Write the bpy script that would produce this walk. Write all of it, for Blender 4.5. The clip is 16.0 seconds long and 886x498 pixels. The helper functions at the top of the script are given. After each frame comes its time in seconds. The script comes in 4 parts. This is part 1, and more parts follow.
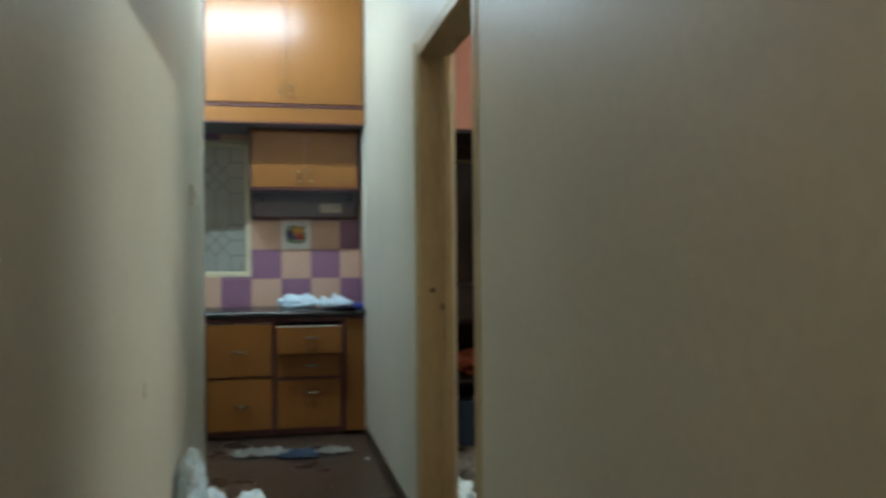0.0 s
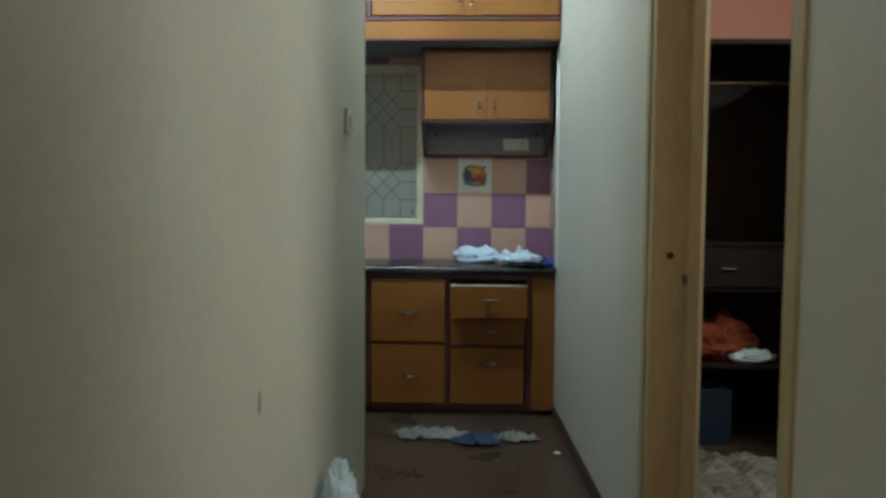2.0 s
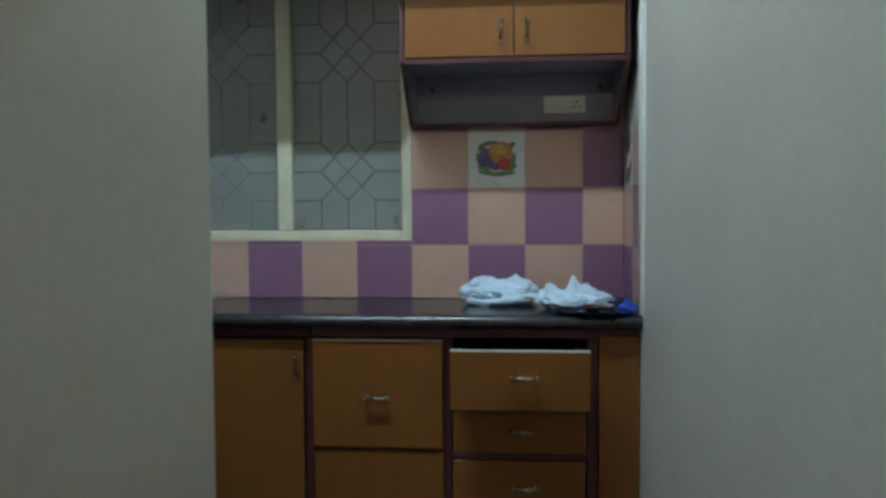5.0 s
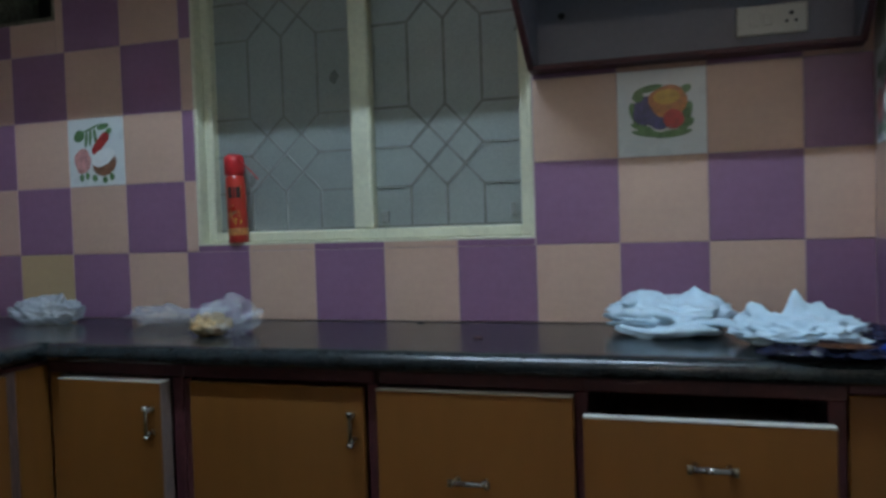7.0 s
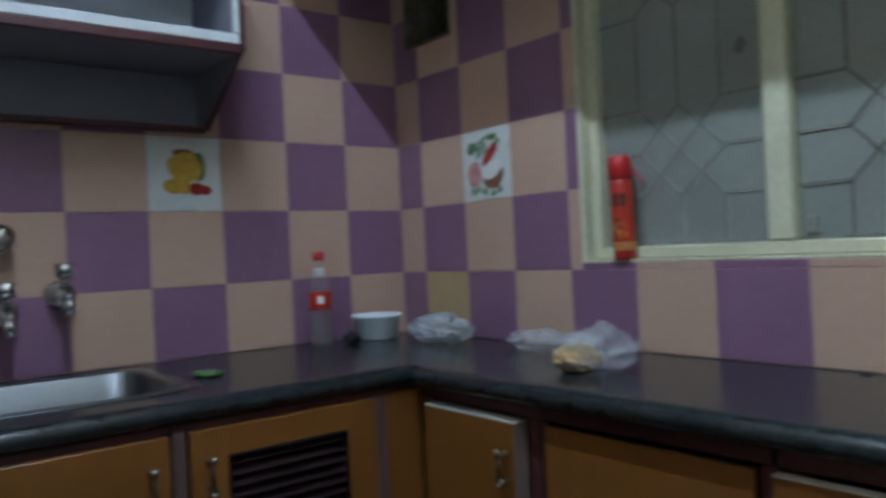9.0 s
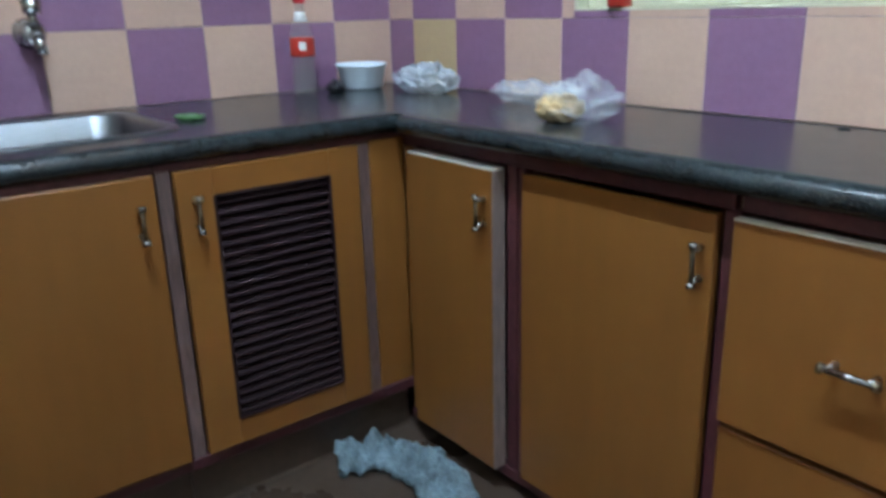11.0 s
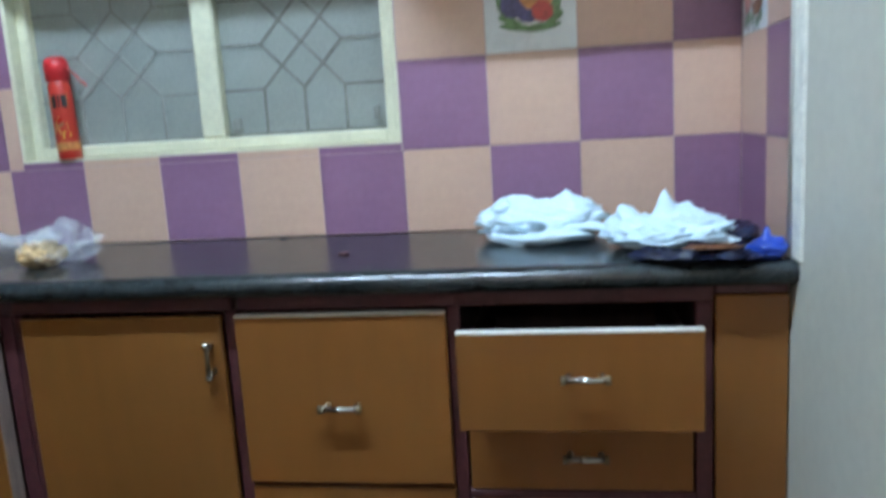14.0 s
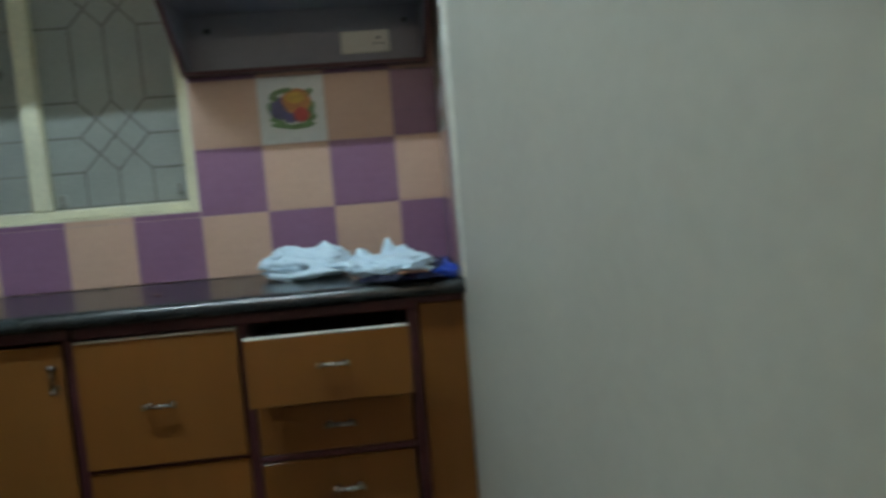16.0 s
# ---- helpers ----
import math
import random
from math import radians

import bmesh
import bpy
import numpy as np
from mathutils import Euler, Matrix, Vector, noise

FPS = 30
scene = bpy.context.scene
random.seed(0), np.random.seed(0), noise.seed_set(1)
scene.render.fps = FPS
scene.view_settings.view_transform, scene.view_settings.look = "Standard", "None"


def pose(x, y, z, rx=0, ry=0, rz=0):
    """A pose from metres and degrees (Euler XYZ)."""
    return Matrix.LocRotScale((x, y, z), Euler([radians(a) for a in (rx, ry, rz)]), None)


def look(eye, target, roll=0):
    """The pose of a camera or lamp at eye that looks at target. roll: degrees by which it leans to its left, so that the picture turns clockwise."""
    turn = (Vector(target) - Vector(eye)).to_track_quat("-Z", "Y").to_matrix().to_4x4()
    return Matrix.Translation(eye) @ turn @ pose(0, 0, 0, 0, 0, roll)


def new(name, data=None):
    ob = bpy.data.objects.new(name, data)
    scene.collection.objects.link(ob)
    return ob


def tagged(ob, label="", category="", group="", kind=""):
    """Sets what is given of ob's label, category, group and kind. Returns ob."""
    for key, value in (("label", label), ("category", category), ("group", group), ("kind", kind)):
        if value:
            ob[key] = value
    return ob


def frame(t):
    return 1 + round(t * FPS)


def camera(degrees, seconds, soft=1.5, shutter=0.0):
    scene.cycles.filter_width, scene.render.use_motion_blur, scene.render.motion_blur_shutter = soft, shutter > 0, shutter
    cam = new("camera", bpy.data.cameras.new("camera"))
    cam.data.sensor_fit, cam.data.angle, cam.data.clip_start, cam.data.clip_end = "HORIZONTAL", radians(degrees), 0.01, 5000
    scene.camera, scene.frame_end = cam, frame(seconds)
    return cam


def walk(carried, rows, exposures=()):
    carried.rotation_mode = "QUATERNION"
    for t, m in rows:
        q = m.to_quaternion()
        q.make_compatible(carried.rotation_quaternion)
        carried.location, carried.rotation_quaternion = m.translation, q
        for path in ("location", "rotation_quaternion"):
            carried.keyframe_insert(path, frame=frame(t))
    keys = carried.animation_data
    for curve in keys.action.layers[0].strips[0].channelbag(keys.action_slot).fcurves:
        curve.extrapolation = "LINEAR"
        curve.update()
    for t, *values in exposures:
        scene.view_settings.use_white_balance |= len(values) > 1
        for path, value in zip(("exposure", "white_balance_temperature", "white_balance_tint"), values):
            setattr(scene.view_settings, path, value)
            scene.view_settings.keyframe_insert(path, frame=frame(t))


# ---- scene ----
# camera and its walk
cam = camera(59.8, 16.0, soft=3.0, shutter=0.5)
PATH = [
    (0, (0.279, -5.674, 1.175), (0.666, -3.712, 1.196), -0.5),
    (0.5, (0.329, -5.514, 1.137), (0.387, -3.516, 1.188), -0.1),
    (1, (0.311, -5.253, 1.162), (0.283, -3.254, 1.109), -0.2),
    (1.5, (0.274, -4.986, 1.153), (0.221, -2.988, 1.091), 0.4),
    (2, (0.259, -4.753, 1.191), (0.202, -2.757, 1.067), 0.4),
    (2.5, (0.284, -4.428, 1.198), (0.182, -2.435, 1.067), -0.1),
    (3, (0.277, -4.073, 1.181), (0.13, -2.079, 1.13), 0.2),
    (3.5, (0.261, -3.769, 1.183), (0.108, -1.775, 1.175), 0.8),
    (3.7, (0.273, -3.636, 1.181), (0.138, -1.641, 1.155), 0.1),
    (6, (0.38, -2.388, 1.107), (0.084, -0.412, 1.01), -1.3),
    (6.5, (0.372, -2.182, 1.089), (-0.078, -0.234, 1.025), -1.7),
    (7, (0.371, -1.953, 1.096), (-0.236, -0.048, 1.026), -1.8),
    (7.5, (0.339, -1.76, 1.081), (-0.396, 0.1, 1.071), -1.8),
    (8, (0.309, -1.638, 1.117), (-0.691, 0.094, 1.095), -2.8),
    (8.5, (0.35, -1.529, 1.11), (-1.017, -0.069, 1.113), -2.8),
    (9, (0.328, -1.519, 1.098), (-1.239, -0.276, 1.101), -2.7),
    (9.2, (0.37, -1.462, 1.093), (-1.281, -0.333, 1.09), -2.5),
    (11.3, (0.344, -1.503, 1.066), (-1.07, -0.266, 0.386), 0.4),
    (11.5, (0.351, -1.502, 1.073), (-0.978, -0.167, 0.402), 1.0),
    (12, (0.36, -1.512, 1.07), (-0.807, -0.02, 0.429), 1.0),
    (12.5, (0.338, -1.553, 1.064), (-0.61, 0.085, 0.416), 0.2),
    (13, (0.33, -1.626, 1.067), (-0.296, 0.154, 0.406), -0.3),
    (13.5, (0.349, -1.721, 1.078), (-0.048, 0.165, 0.544), -1.1),
    (14, (0.376, -1.83, 1.113), (0.064, 0.114, 0.766), -3.5),
    (14.5, (0.45, -1.966, 1.127), (0.168, 0.007, 0.959), -3.9),
    (15, (0.489, -2.138, 1.117), (0.239, -0.165, 0.914), -4.8),
    (15.5, (0.461, -2.316, 1.127), (0.328, -0.331, 0.924), -4.5),
    (16, (0.532, -2.505, 1.13), (0.711, -0.524, 0.917), -4.5),
]
EXPOSURES = [(0, 0.02, 7300, 14), (1.5, -0.08, 7250, 14), (3.0, -0.25, 7200, 14), (5.8, -0.30, 6600, 18), (7.0, -0.40, 6450, 20), (9.2, -0.22, 6600, 21),
             (11.3, 1.15, 6400, 20), (13.3, 1.25, 6250, 20), (14.2, 0.7, 6450, 19), (14.8, 0.10, 6650, 16), (16.0, -0.14, 7250, 15)]
walk(cam, [(t, look(eye, target, roll)) for t, eye, target, roll in PATH], EXPOSURES)

# ---- world and light ----
world = bpy.data.worlds.new("night")
scene.world = world
world.use_nodes = True
world.node_tree.nodes["Background"].inputs[0].default_value = (0.02, 0.025, 0.035, 1)
world.node_tree.nodes["Background"].inputs[1].default_value = 0.25
TUBE_POWER = 300.0
ROOM_POWER = 350.0
HALL_POWER = 172.0


# ---- materials ----
def material(name, colour, rough=0.5, metal=0.0, vary=0.12, scale=6.0, grain=90.0, bump=0.05, stretch=(1, 1, 1),
             second=None, spots=0.0, transmission=0.0, alpha=1.0, random=0.0, coat=0.0, rough_vary=0.08):
    m = bpy.data.materials.new(name)
    m.use_nodes = True
    nt = m.node_tree
    n, l = nt.nodes, nt.links
    b = n["Principled BSDF"]
    tc = n.new("ShaderNodeTexCoord")
    mp = n.new("ShaderNodeMapping")
    mp.inputs["Scale"].default_value = stretch
    l.new(tc.outputs["Object"], mp.inputs["Vector"])
    big = n.new("ShaderNodeTexNoise")
    big.inputs["Scale"].default_value, big.inputs["Detail"].default_value = scale, 5
    fine = n.new("ShaderNodeTexNoise")
    fine.inputs["Scale"].default_value, fine.inputs["Detail"].default_value = grain, 4
    l.new(mp.outputs[0], big.inputs["Vector"])
    l.new(mp.outputs[0], fine.inputs["Vector"])
    mix = n.new("ShaderNodeMath")
    mix.operation = "MULTIPLY_ADD"
    mix.inputs[1].default_value = 0.45
    l.new(fine.outputs["Fac"], mix.inputs[0])
    scaled = n.new("ShaderNodeMath")
    scaled.operation = "MULTIPLY"
    scaled.inputs[1].default_value = 0.55
    l.new(big.outputs["Fac"], scaled.inputs[0])
    l.new(scaled.outputs[0], mix.inputs[2])
    ramp = n.new("ShaderNodeValToRGB")
    dark = second if second else tuple(c * (1 - 2 * vary) for c in colour)
    light = tuple(min(1, c * (1 + vary)) for c in colour)
    ramp.color_ramp.elements[0].position, ramp.color_ramp.elements[1].position = 0.34, 0.62
    ramp.color_ramp.elements[0].color = (*dark, 1)
    ramp.color_ramp.elements[1].color = (*light, 1)
    l.new(mix.outputs[0], ramp.inputs[0])
    out = ramp.outputs[0]
    if spots:
        vor = n.new("ShaderNodeTexVoronoi")
        vor.inputs["Scale"].default_value = 260
        l.new(tc.outputs["Object"], vor.inputs["Vector"])
        lt = n.new("ShaderNodeMath")
        lt.operation, lt.inputs[1].default_value = "LESS_THAN", 0.28
        l.new(vor.outputs["Distance"], lt.inputs[0])
        m2 = n.new("ShaderNodeMix")
        m2.data_type = "RGBA"
        m2.inputs["B"].default_value = (spots, spots * 1.05, spots, 1)
        l.new(lt.outputs[0], m2.inputs["Factor"])
        l.new(out, m2.inputs["A"])
        out = m2.outputs["Result"]
    if random:
        info = n.new("ShaderNodeObjectInfo")
        hsv = n.new("ShaderNodeHueSaturation")
        rng = n.new("ShaderNodeMapRange")
        rng.inputs["To Min"].default_value, rng.inputs["To Max"].default_value = 1 - random, 1 + random
        l.new(info.outputs["Random"], rng.inputs["Value"])
        l.new(rng.outputs[0], hsv.inputs["Value"])
        l.new(out, hsv.inputs["Color"])
        out = hsv.outputs[0]
    l.new(out, b.inputs["Base Color"])
    rr = n.new("ShaderNodeMapRange")
    rr.inputs["To Min"].default_value, rr.inputs["To Max"].default_value = max(0.02, rough - rough_vary), min(1, rough + rough_vary)
    l.new(big.outputs["Fac"], rr.inputs["Value"])
    l.new(rr.outputs[0], b.inputs["Roughness"])
    b.inputs["Metallic"].default_value = metal
    b.inputs["Transmission Weight"].default_value = transmission
    b.inputs["Alpha"].default_value = alpha
    b.inputs["Coat Weight"].default_value = coat
    b.inputs["Coat Roughness"].default_value = 0.12
    if bump:
        bp = n.new("ShaderNodeBump")
        bp.inputs["Strength"].default_value, bp.inputs["Distance"].default_value = bump, 0.01
        l.new(mix.outputs[0], bp.inputs["Height"])
        l.new(bp.outputs[0], b.inputs["Normal"])
    return m


def glow(name, colour, strength):
    m = bpy.data.materials.new(name)
    m.use_nodes = True
    b = m.node_tree.nodes["Principled BSDF"]
    b.inputs["Base Color"].default_value = (0.8, 0.8, 0.8, 1)
    b.inputs["Emission Color"].default_value = (*colour, 1)
    b.inputs["Emission Strength"].default_value = strength
    return m


PLASTER = material("cream_wall_paint", (0.57, 0.555, 0.465), 0.5, vary=0.035, scale=2.2, grain=40, bump=0.03)
SALMON = material("salmon_wall_paint", (0.46, 0.19, 0.135), 0.6, vary=0.05, scale=3, grain=60, bump=0.03)
# unseen ceiling, kept dark so that less tube light bounces back
CEILING = material("dimmed_ceiling_paint", (0.40, 0.375, 0.32), 0.8, vary=0.03, scale=2, grain=50, bump=0.02)
FLOOR = material("brown_stone_floor", (0.066, 0.041, 0.028), 0.3, vary=0.13, scale=3.5, grain=55, bump=0.03, rough_vary=0.12)
PEACH = material("peach_glazed_tile", (0.56, 0.355, 0.265), 0.3, vary=0.035, scale=5, grain=60, bump=0.004, random=0.035)
TAN = material("tan_glazed_tile", (0.49, 0.335, 0.18), 0.3, vary=0.03, scale=5, grain=60, bump=0.012)
PURPLE = material("purple_glazed_tile", (0.245, 0.120, 0.195), 0.3, vary=0.05, scale=5, grain=60, bump=0.004, random=0.05)
WHITE_TILE = material("white_glazed_tile", (0.66, 0.68, 0.66), 0.28, vary=0.03, scale=5, grain=60, bump=0.01)
GROUT = material("pale_grout", (0.47, 0.34, 0.32), 0.85, vary=0.1, scale=8, grain=120, bump=0.08)
LAMINATE = material("ochre_laminate", (0.205, 0.077, 0.017), 0.30, vary=0.04, scale=2.5, grain=28, bump=0.015, stretch=(1, 1, 0.16), rough_vary=0.06)
LAMINATE.node_tree.nodes["Principled BSDF"].inputs["Specular IOR Level"].default_value = 0.36
MAROON = material("maroon_edge_trim", (0.078, 0.018, 0.021), 0.5, vary=0.2, scale=7, grain=80, bump=0.05)
WORN = material("worn_grey_brown_wood", (0.235, 0.16, 0.135), 0.6, vary=0.2, scale=9, grain=90, bump=0.1, stretch=(1, 1, 0.2))
SCUFFED = material("scuffed_maroon_wood", (0.15, 0.085, 0.075), 0.6, vary=0.25, scale=9, grain=90, bump=0.08, stretch=(1, 1, 0.2))
RAW_EDGE = material("pale_board_edge", (0.66, 0.62, 0.54), 0.6, vary=0.08, scale=8, grain=120, bump=0.06)
# grey-white board taken darker, with the shade of niches and undersides in it
SHADED_GREY = material("shaded_grey_laminate", (0.22, 0.22, 0.265), 0.42, vary=0.05, scale=4, grain=70, bump=0.02)
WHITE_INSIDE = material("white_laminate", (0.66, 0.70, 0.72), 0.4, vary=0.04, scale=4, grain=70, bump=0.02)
GRANITE = material("black_granite", (0.018, 0.024, 0.026), 0.22, vary=0.3, scale=30, grain=300, bump=0.0, spots=0.05, rough_vary=0.04)
STEEL = material("brushed_steel", (0.24, 0.25, 0.26), 0.36, 1.0, vary=0.06, scale=6, grain=180, bump=0.03, stretch=(1, 0.2, 1))
CHROME = material("worn_chrome", (0.50, 0.48, 0.45), 0.27, 1.0, vary=0.08, scale=20, grain=200, bump=0.02)
PULL_METAL = material("dark_tarnished_pull", (0.10, 0.065, 0.035), 0.5, 0.6, vary=0.2, scale=30, grain=200, bump=0.05)
DUST = material("brown_floor_dust", (0.12, 0.080, 0.056), 0.8, vary=0.25, scale=14, grain=120, bump=0.1)
DULL_METAL = material("tarnished_brass", (0.22, 0.17, 0.11), 0.4, 0.9, vary=0.2, scale=30, grain=200, bump=0.05)
FRAME_PAINT = material("cream_window_paint", (0.62, 0.59, 0.42), 0.45, vary=0.07, scale=7, grain=70, bump=0.05)
JAMB_PAINT = material("tan_door_frame_paint", (0.43, 0.35, 0.20), 0.42, vary=0.09, scale=3, grain=50, bump=0.04, stretch=(1, 1, 0.25))
# lighter copy of the grille paint, for bars under the left pane's milky reflection
PALE_IRON = material("pale_grille_paint", (0.29, 0.29, 0.25), 0.6, vary=0.15, scale=12, grain=120, bump=0.04)
IRON = material("dark_grille_paint", (0.215, 0.215, 0.18), 0.5, vary=0.2, scale=20, grain=150, bump=0.06)
GLASS = material("frosted_glass", (0.325, 0.342, 0.305), 0.3, vary=0.10, scale=3, grain=160, bump=0.06, transmission=0.25)
BLACK = material("black_plastic", (0.012, 0.012, 0.014), 0.45, vary=0.2, scale=20, grain=100)
# near black that stands for the darkness inside openings
UNLIT_DEPTH = material("unlit_depth_black", (0.006, 0.006, 0.007), 0.8, vary=0.3, scale=10, grain=100)
LOUVRE = material("dark_brown_louvre", (0.020, 0.009, 0.010), 0.7, vary=0.2, scale=12, grain=80, bump=0.04)
LOUVRE.node_tree.nodes["Principled BSDF"].inputs["Specular IOR Level"].default_value = 0.12
BAG_WHITE = material("white_plastic_bag", (0.62, 0.79, 0.88), 0.38, vary=0.05, scale=8, grain=60, bump=0.04)
BAG_CLEAR = material("clear_plastic_film", (0.75, 0.77, 0.80), 0.18, vary=0.04, scale=8, grain=60, bump=0.2, alpha=0.24)
BREAD = material("tan_snack_pieces", (0.55, 0.36, 0.17), 0.7, vary=0.25, scale=30, grain=200, bump=0.3)
RED = material("red_can_paint", (0.44, 0.028, 0.016), 0.3, vary=0.08, scale=14, grain=120, bump=0.01)
RED_PLASTIC = material("red_plastic", (0.52, 0.018, 0.02), 0.38, vary=0.06, scale=14, grain=120, bump=0.02)
ORANGE_PRINT = material("orange_print", (0.50, 0.19, 0.055), 0.35, vary=0.2, scale=30, grain=120, bump=0.0)
YELLOW_PRINT = material("yellow_print", (0.56, 0.33, 0.05), 0.3, vary=0.15, scale=40, grain=120, bump=0.0)
RED_PRINT = material("red_print", (0.42, 0.035, 0.03), 0.3, vary=0.2, scale=40, grain=120, bump=0.0)
GREEN_PRINT = material("green_print", (0.09, 0.20, 0.07), 0.3, vary=0.3, scale=40, grain=120, bump=0.0)
BLUE_PRINT = material("dark_blue_print", (0.06, 0.06, 0.17), 0.3, vary=0.3, scale=40, grain=120, bump=0.0)
BROWN_PRINT = material("brown_print", (0.24, 0.10, 0.05), 0.3, vary=0.25, scale=40, grain=120, bump=0.0)
PINK_PRINT = material("pink_print", (0.60, 0.27, 0.24), 0.3, vary=0.2, scale=40, grain=120, bump=0.0)
PAPER_WHITE = material("white_print", (0.75, 0.75, 0.72), 0.4, vary=0.03, scale=40, grain=120, bump=0.0)
BLACK_PRINT = material("black_print", (0.015, 0.012, 0.012), 0.4, vary=0.1, scale=40, grain=120, bump=0.0)
BLUE_PLASTIC = material("bright_blue_plastic", (0.012, 0.055, 0.36), 0.3, vary=0.1, scale=20, grain=100, bump=0.05)
NAVY_FILM = material("navy_plastic_film", (0.022, 0.03, 0.07), 0.25, vary=0.3, scale=15, grain=100, bump=0.15)
CLOTH_PALE = material("pale_blue_wet_cloth", (0.31, 0.41, 0.44), 0.85, vary=0.25, scale=24, grain=160, bump=0.35)
CLOTH_WHITE = material("off_white_cloth", (0.46, 0.47, 0.43), 0.85, vary=0.2, scale=18, grain=160, bump=0.3)
CLOTH_BLUE = material("faded_blue_cloth", (0.075, 0.13, 0.21), 0.85, vary=0.25, scale=18, grain=160, bump=0.3)
CLOTH_ORANGE = material("orange_cloth", (0.22, 0.034, 0.010), 0.8, vary=0.2, scale=12, grain=120, bump=0.2)
CLOTH_GREY = material("grey_striped_blanket", (0.40, 0.37, 0.34), 0.9, vary=0.3, scale=2.6, grain=60, bump=0.25, second=(0.035, 0.026, 0.028), stretch=(0.6, 11, 1))
GRIME = material("grimy_cement", (0.16, 0.145, 0.10), 0.9, vary=0.3, scale=10, grain=90, bump=0.2)
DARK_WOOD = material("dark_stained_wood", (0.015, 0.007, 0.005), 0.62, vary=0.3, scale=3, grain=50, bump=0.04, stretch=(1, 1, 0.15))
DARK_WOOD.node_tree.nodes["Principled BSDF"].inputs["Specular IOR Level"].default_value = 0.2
SWITCH_WHITE = material("ivory_switch_plastic", (0.66, 0.65, 0.58), 0.35, vary=0.03, scale=10, grain=100, bump=0.0)
CAN_BASE = material("bottle_plastic", (0.55, 0.50, 0.48), 0.1, vary=0.03, scale=10, grain=60, bump=0.0, alpha=0.18)
TUBE_GLOW = glow("lit_tube_glass", (0.68, 1.0, 1.26), TUBE_POWER)
HALL_GLOW = glow("lit_hall_tube_glass", (1.1, 0.93, 0.8), HALL_POWER)
ROOM_GLOW = glow("lit_room_tube_glass", (0.80, 0.98, 0.98), ROOM_POWER)

# ---- building helpers ----
ORIGIN = {}


def thing(name, loc, label, category, group="", kind=""):
    """An Empty at the base of a thing; its parts are given in world metres."""
    ob = new(name)
    ob.location = loc
    ob.empty_display_size = 0.05
    ORIGIN[ob.name] = Vector(loc)
    return tagged(ob, label, category, group, kind)


def finish(bm, name, mat, smooth=False):
    me = bpy.data.meshes.new(name)
    bm.to_mesh(me)
    bm.free()
    mats = mat if isinstance(mat, (list, tuple)) else [mat]
    for m in mats:
        me.materials.append(m)
    if smooth:
        for p in me.polygons:
            p.use_smooth = True
    return me


def part(name, bm, mat, parent, label="", smooth=False):
    o = ORIGIN[parent.name]
    bmesh.ops.translate(bm, verts=bm.verts, vec=-o)
    ob = new(name, finish(bm, name, mat, smooth))
    ob.parent = parent
    ORIGIN[ob.name] = o
    return tagged(ob, label)


def single(name, bm, mat, loc, label, category, group="", kind="", smooth=False):
    bmesh.ops.translate(bm, verts=bm.verts, vec=-Vector(loc))
    ob = new(name, finish(bm, name, mat, smooth))
    ob.location = loc
    ORIGIN[ob.name] = Vector(loc)
    return tagged(ob, label, category, group, kind)


def box(x0, x1, y0, y1, z0, z1, bevel=0.002, bm=None, seg=1):
    out = bm or bmesh.new()
    made = bmesh.ops.create_cube(out, size=1)["verts"]
    for v in made:
        v.co = Vector((x0 + (v.co.x + 0.5) * (x1 - x0), y0 + (v.co.y + 0.5) * (y1 - y0), z0 + (v.co.z + 0.5) * (z1 - z0)))
    if bevel:
        edges = {e for v in made for e in v.link_edges}
        bmesh.ops.bevel(out, geom=list(edges), offset=bevel, segments=seg, affect="EDGES", profile=0.7)
    return out


def prism(points, axis, a, b, bevel=0.0, bm=None):
    """A flat outline of (u, v) pairs drawn out along an axis from a to b. x: (y, z), y: (x, z), z: (x, y)."""
    out = bm or bmesh.new()
    put = {"x": lambda u, v, w: (w, u, v), "y": lambda u, v, w: (u, w, v), "z": lambda u, v, w: (u, v, w)}[axis]
    low = [out.verts.new(put(u, v, a)) for u, v in points]
    top = [out.verts.new(put(u, v, b)) for u, v in points]
    n = len(points)
    faces = [out.faces.new(low), out.faces.new(top[::-1])]
    for i in range(n):
        faces.append(out.faces.new((low[i], top[i], top[(i + 1) % n], low[(i + 1) % n])))
    bmesh.ops.recalc_face_normals(out, faces=faces)
    if bevel:
        bmesh.ops.bevel(out, geom=list({e for f in faces for e in f.edges}), offset=bevel, segments=1, affect="EDGES")
    return out


def rod(a, b, r, r2=None, sides=14, bm=None, cap=True):
    out = bm or bmesh.new()
    a, b = Vector(a), Vector(b)
    made = bmesh.ops.create_cone(out, cap_ends=cap, segments=sides, radius1=r, radius2=r if r2 is None else r2, depth=(b - a).length)["verts"]
    m = Matrix.Translation((a + b) / 2) @ (b - a).to_track_quat("Z", "Y").to_matrix().to_4x4()
    bmesh.ops.transform(out, matrix=m, verts=made)
    return out


def lathe(profile, centre, sides=28, bm=None):
    """Turn (radius, height) pairs about the upright line through centre."""
    out = bm or bmesh.new()
    rings = []
    for r, h in profile:
        rings.append([out.verts.new((centre[0] + r * math.cos(2 * math.pi * i / sides), centre[1] + r * math.sin(2 * math.pi * i / sides), centre[2] + h)) for i in range(sides)])
    for p, q in zip(rings, rings[1:]):
        for i in range(sides):
            out.faces.new((p[i], p[(i + 1) % sides], q[(i + 1) % sides], q[i]))
    for ring, flip in ((rings[0], True), (rings[-1], False)):
        if profile[0 if flip else -1][0] > 1e-4:
            out.faces.new(ring[::-1] if flip else ring)
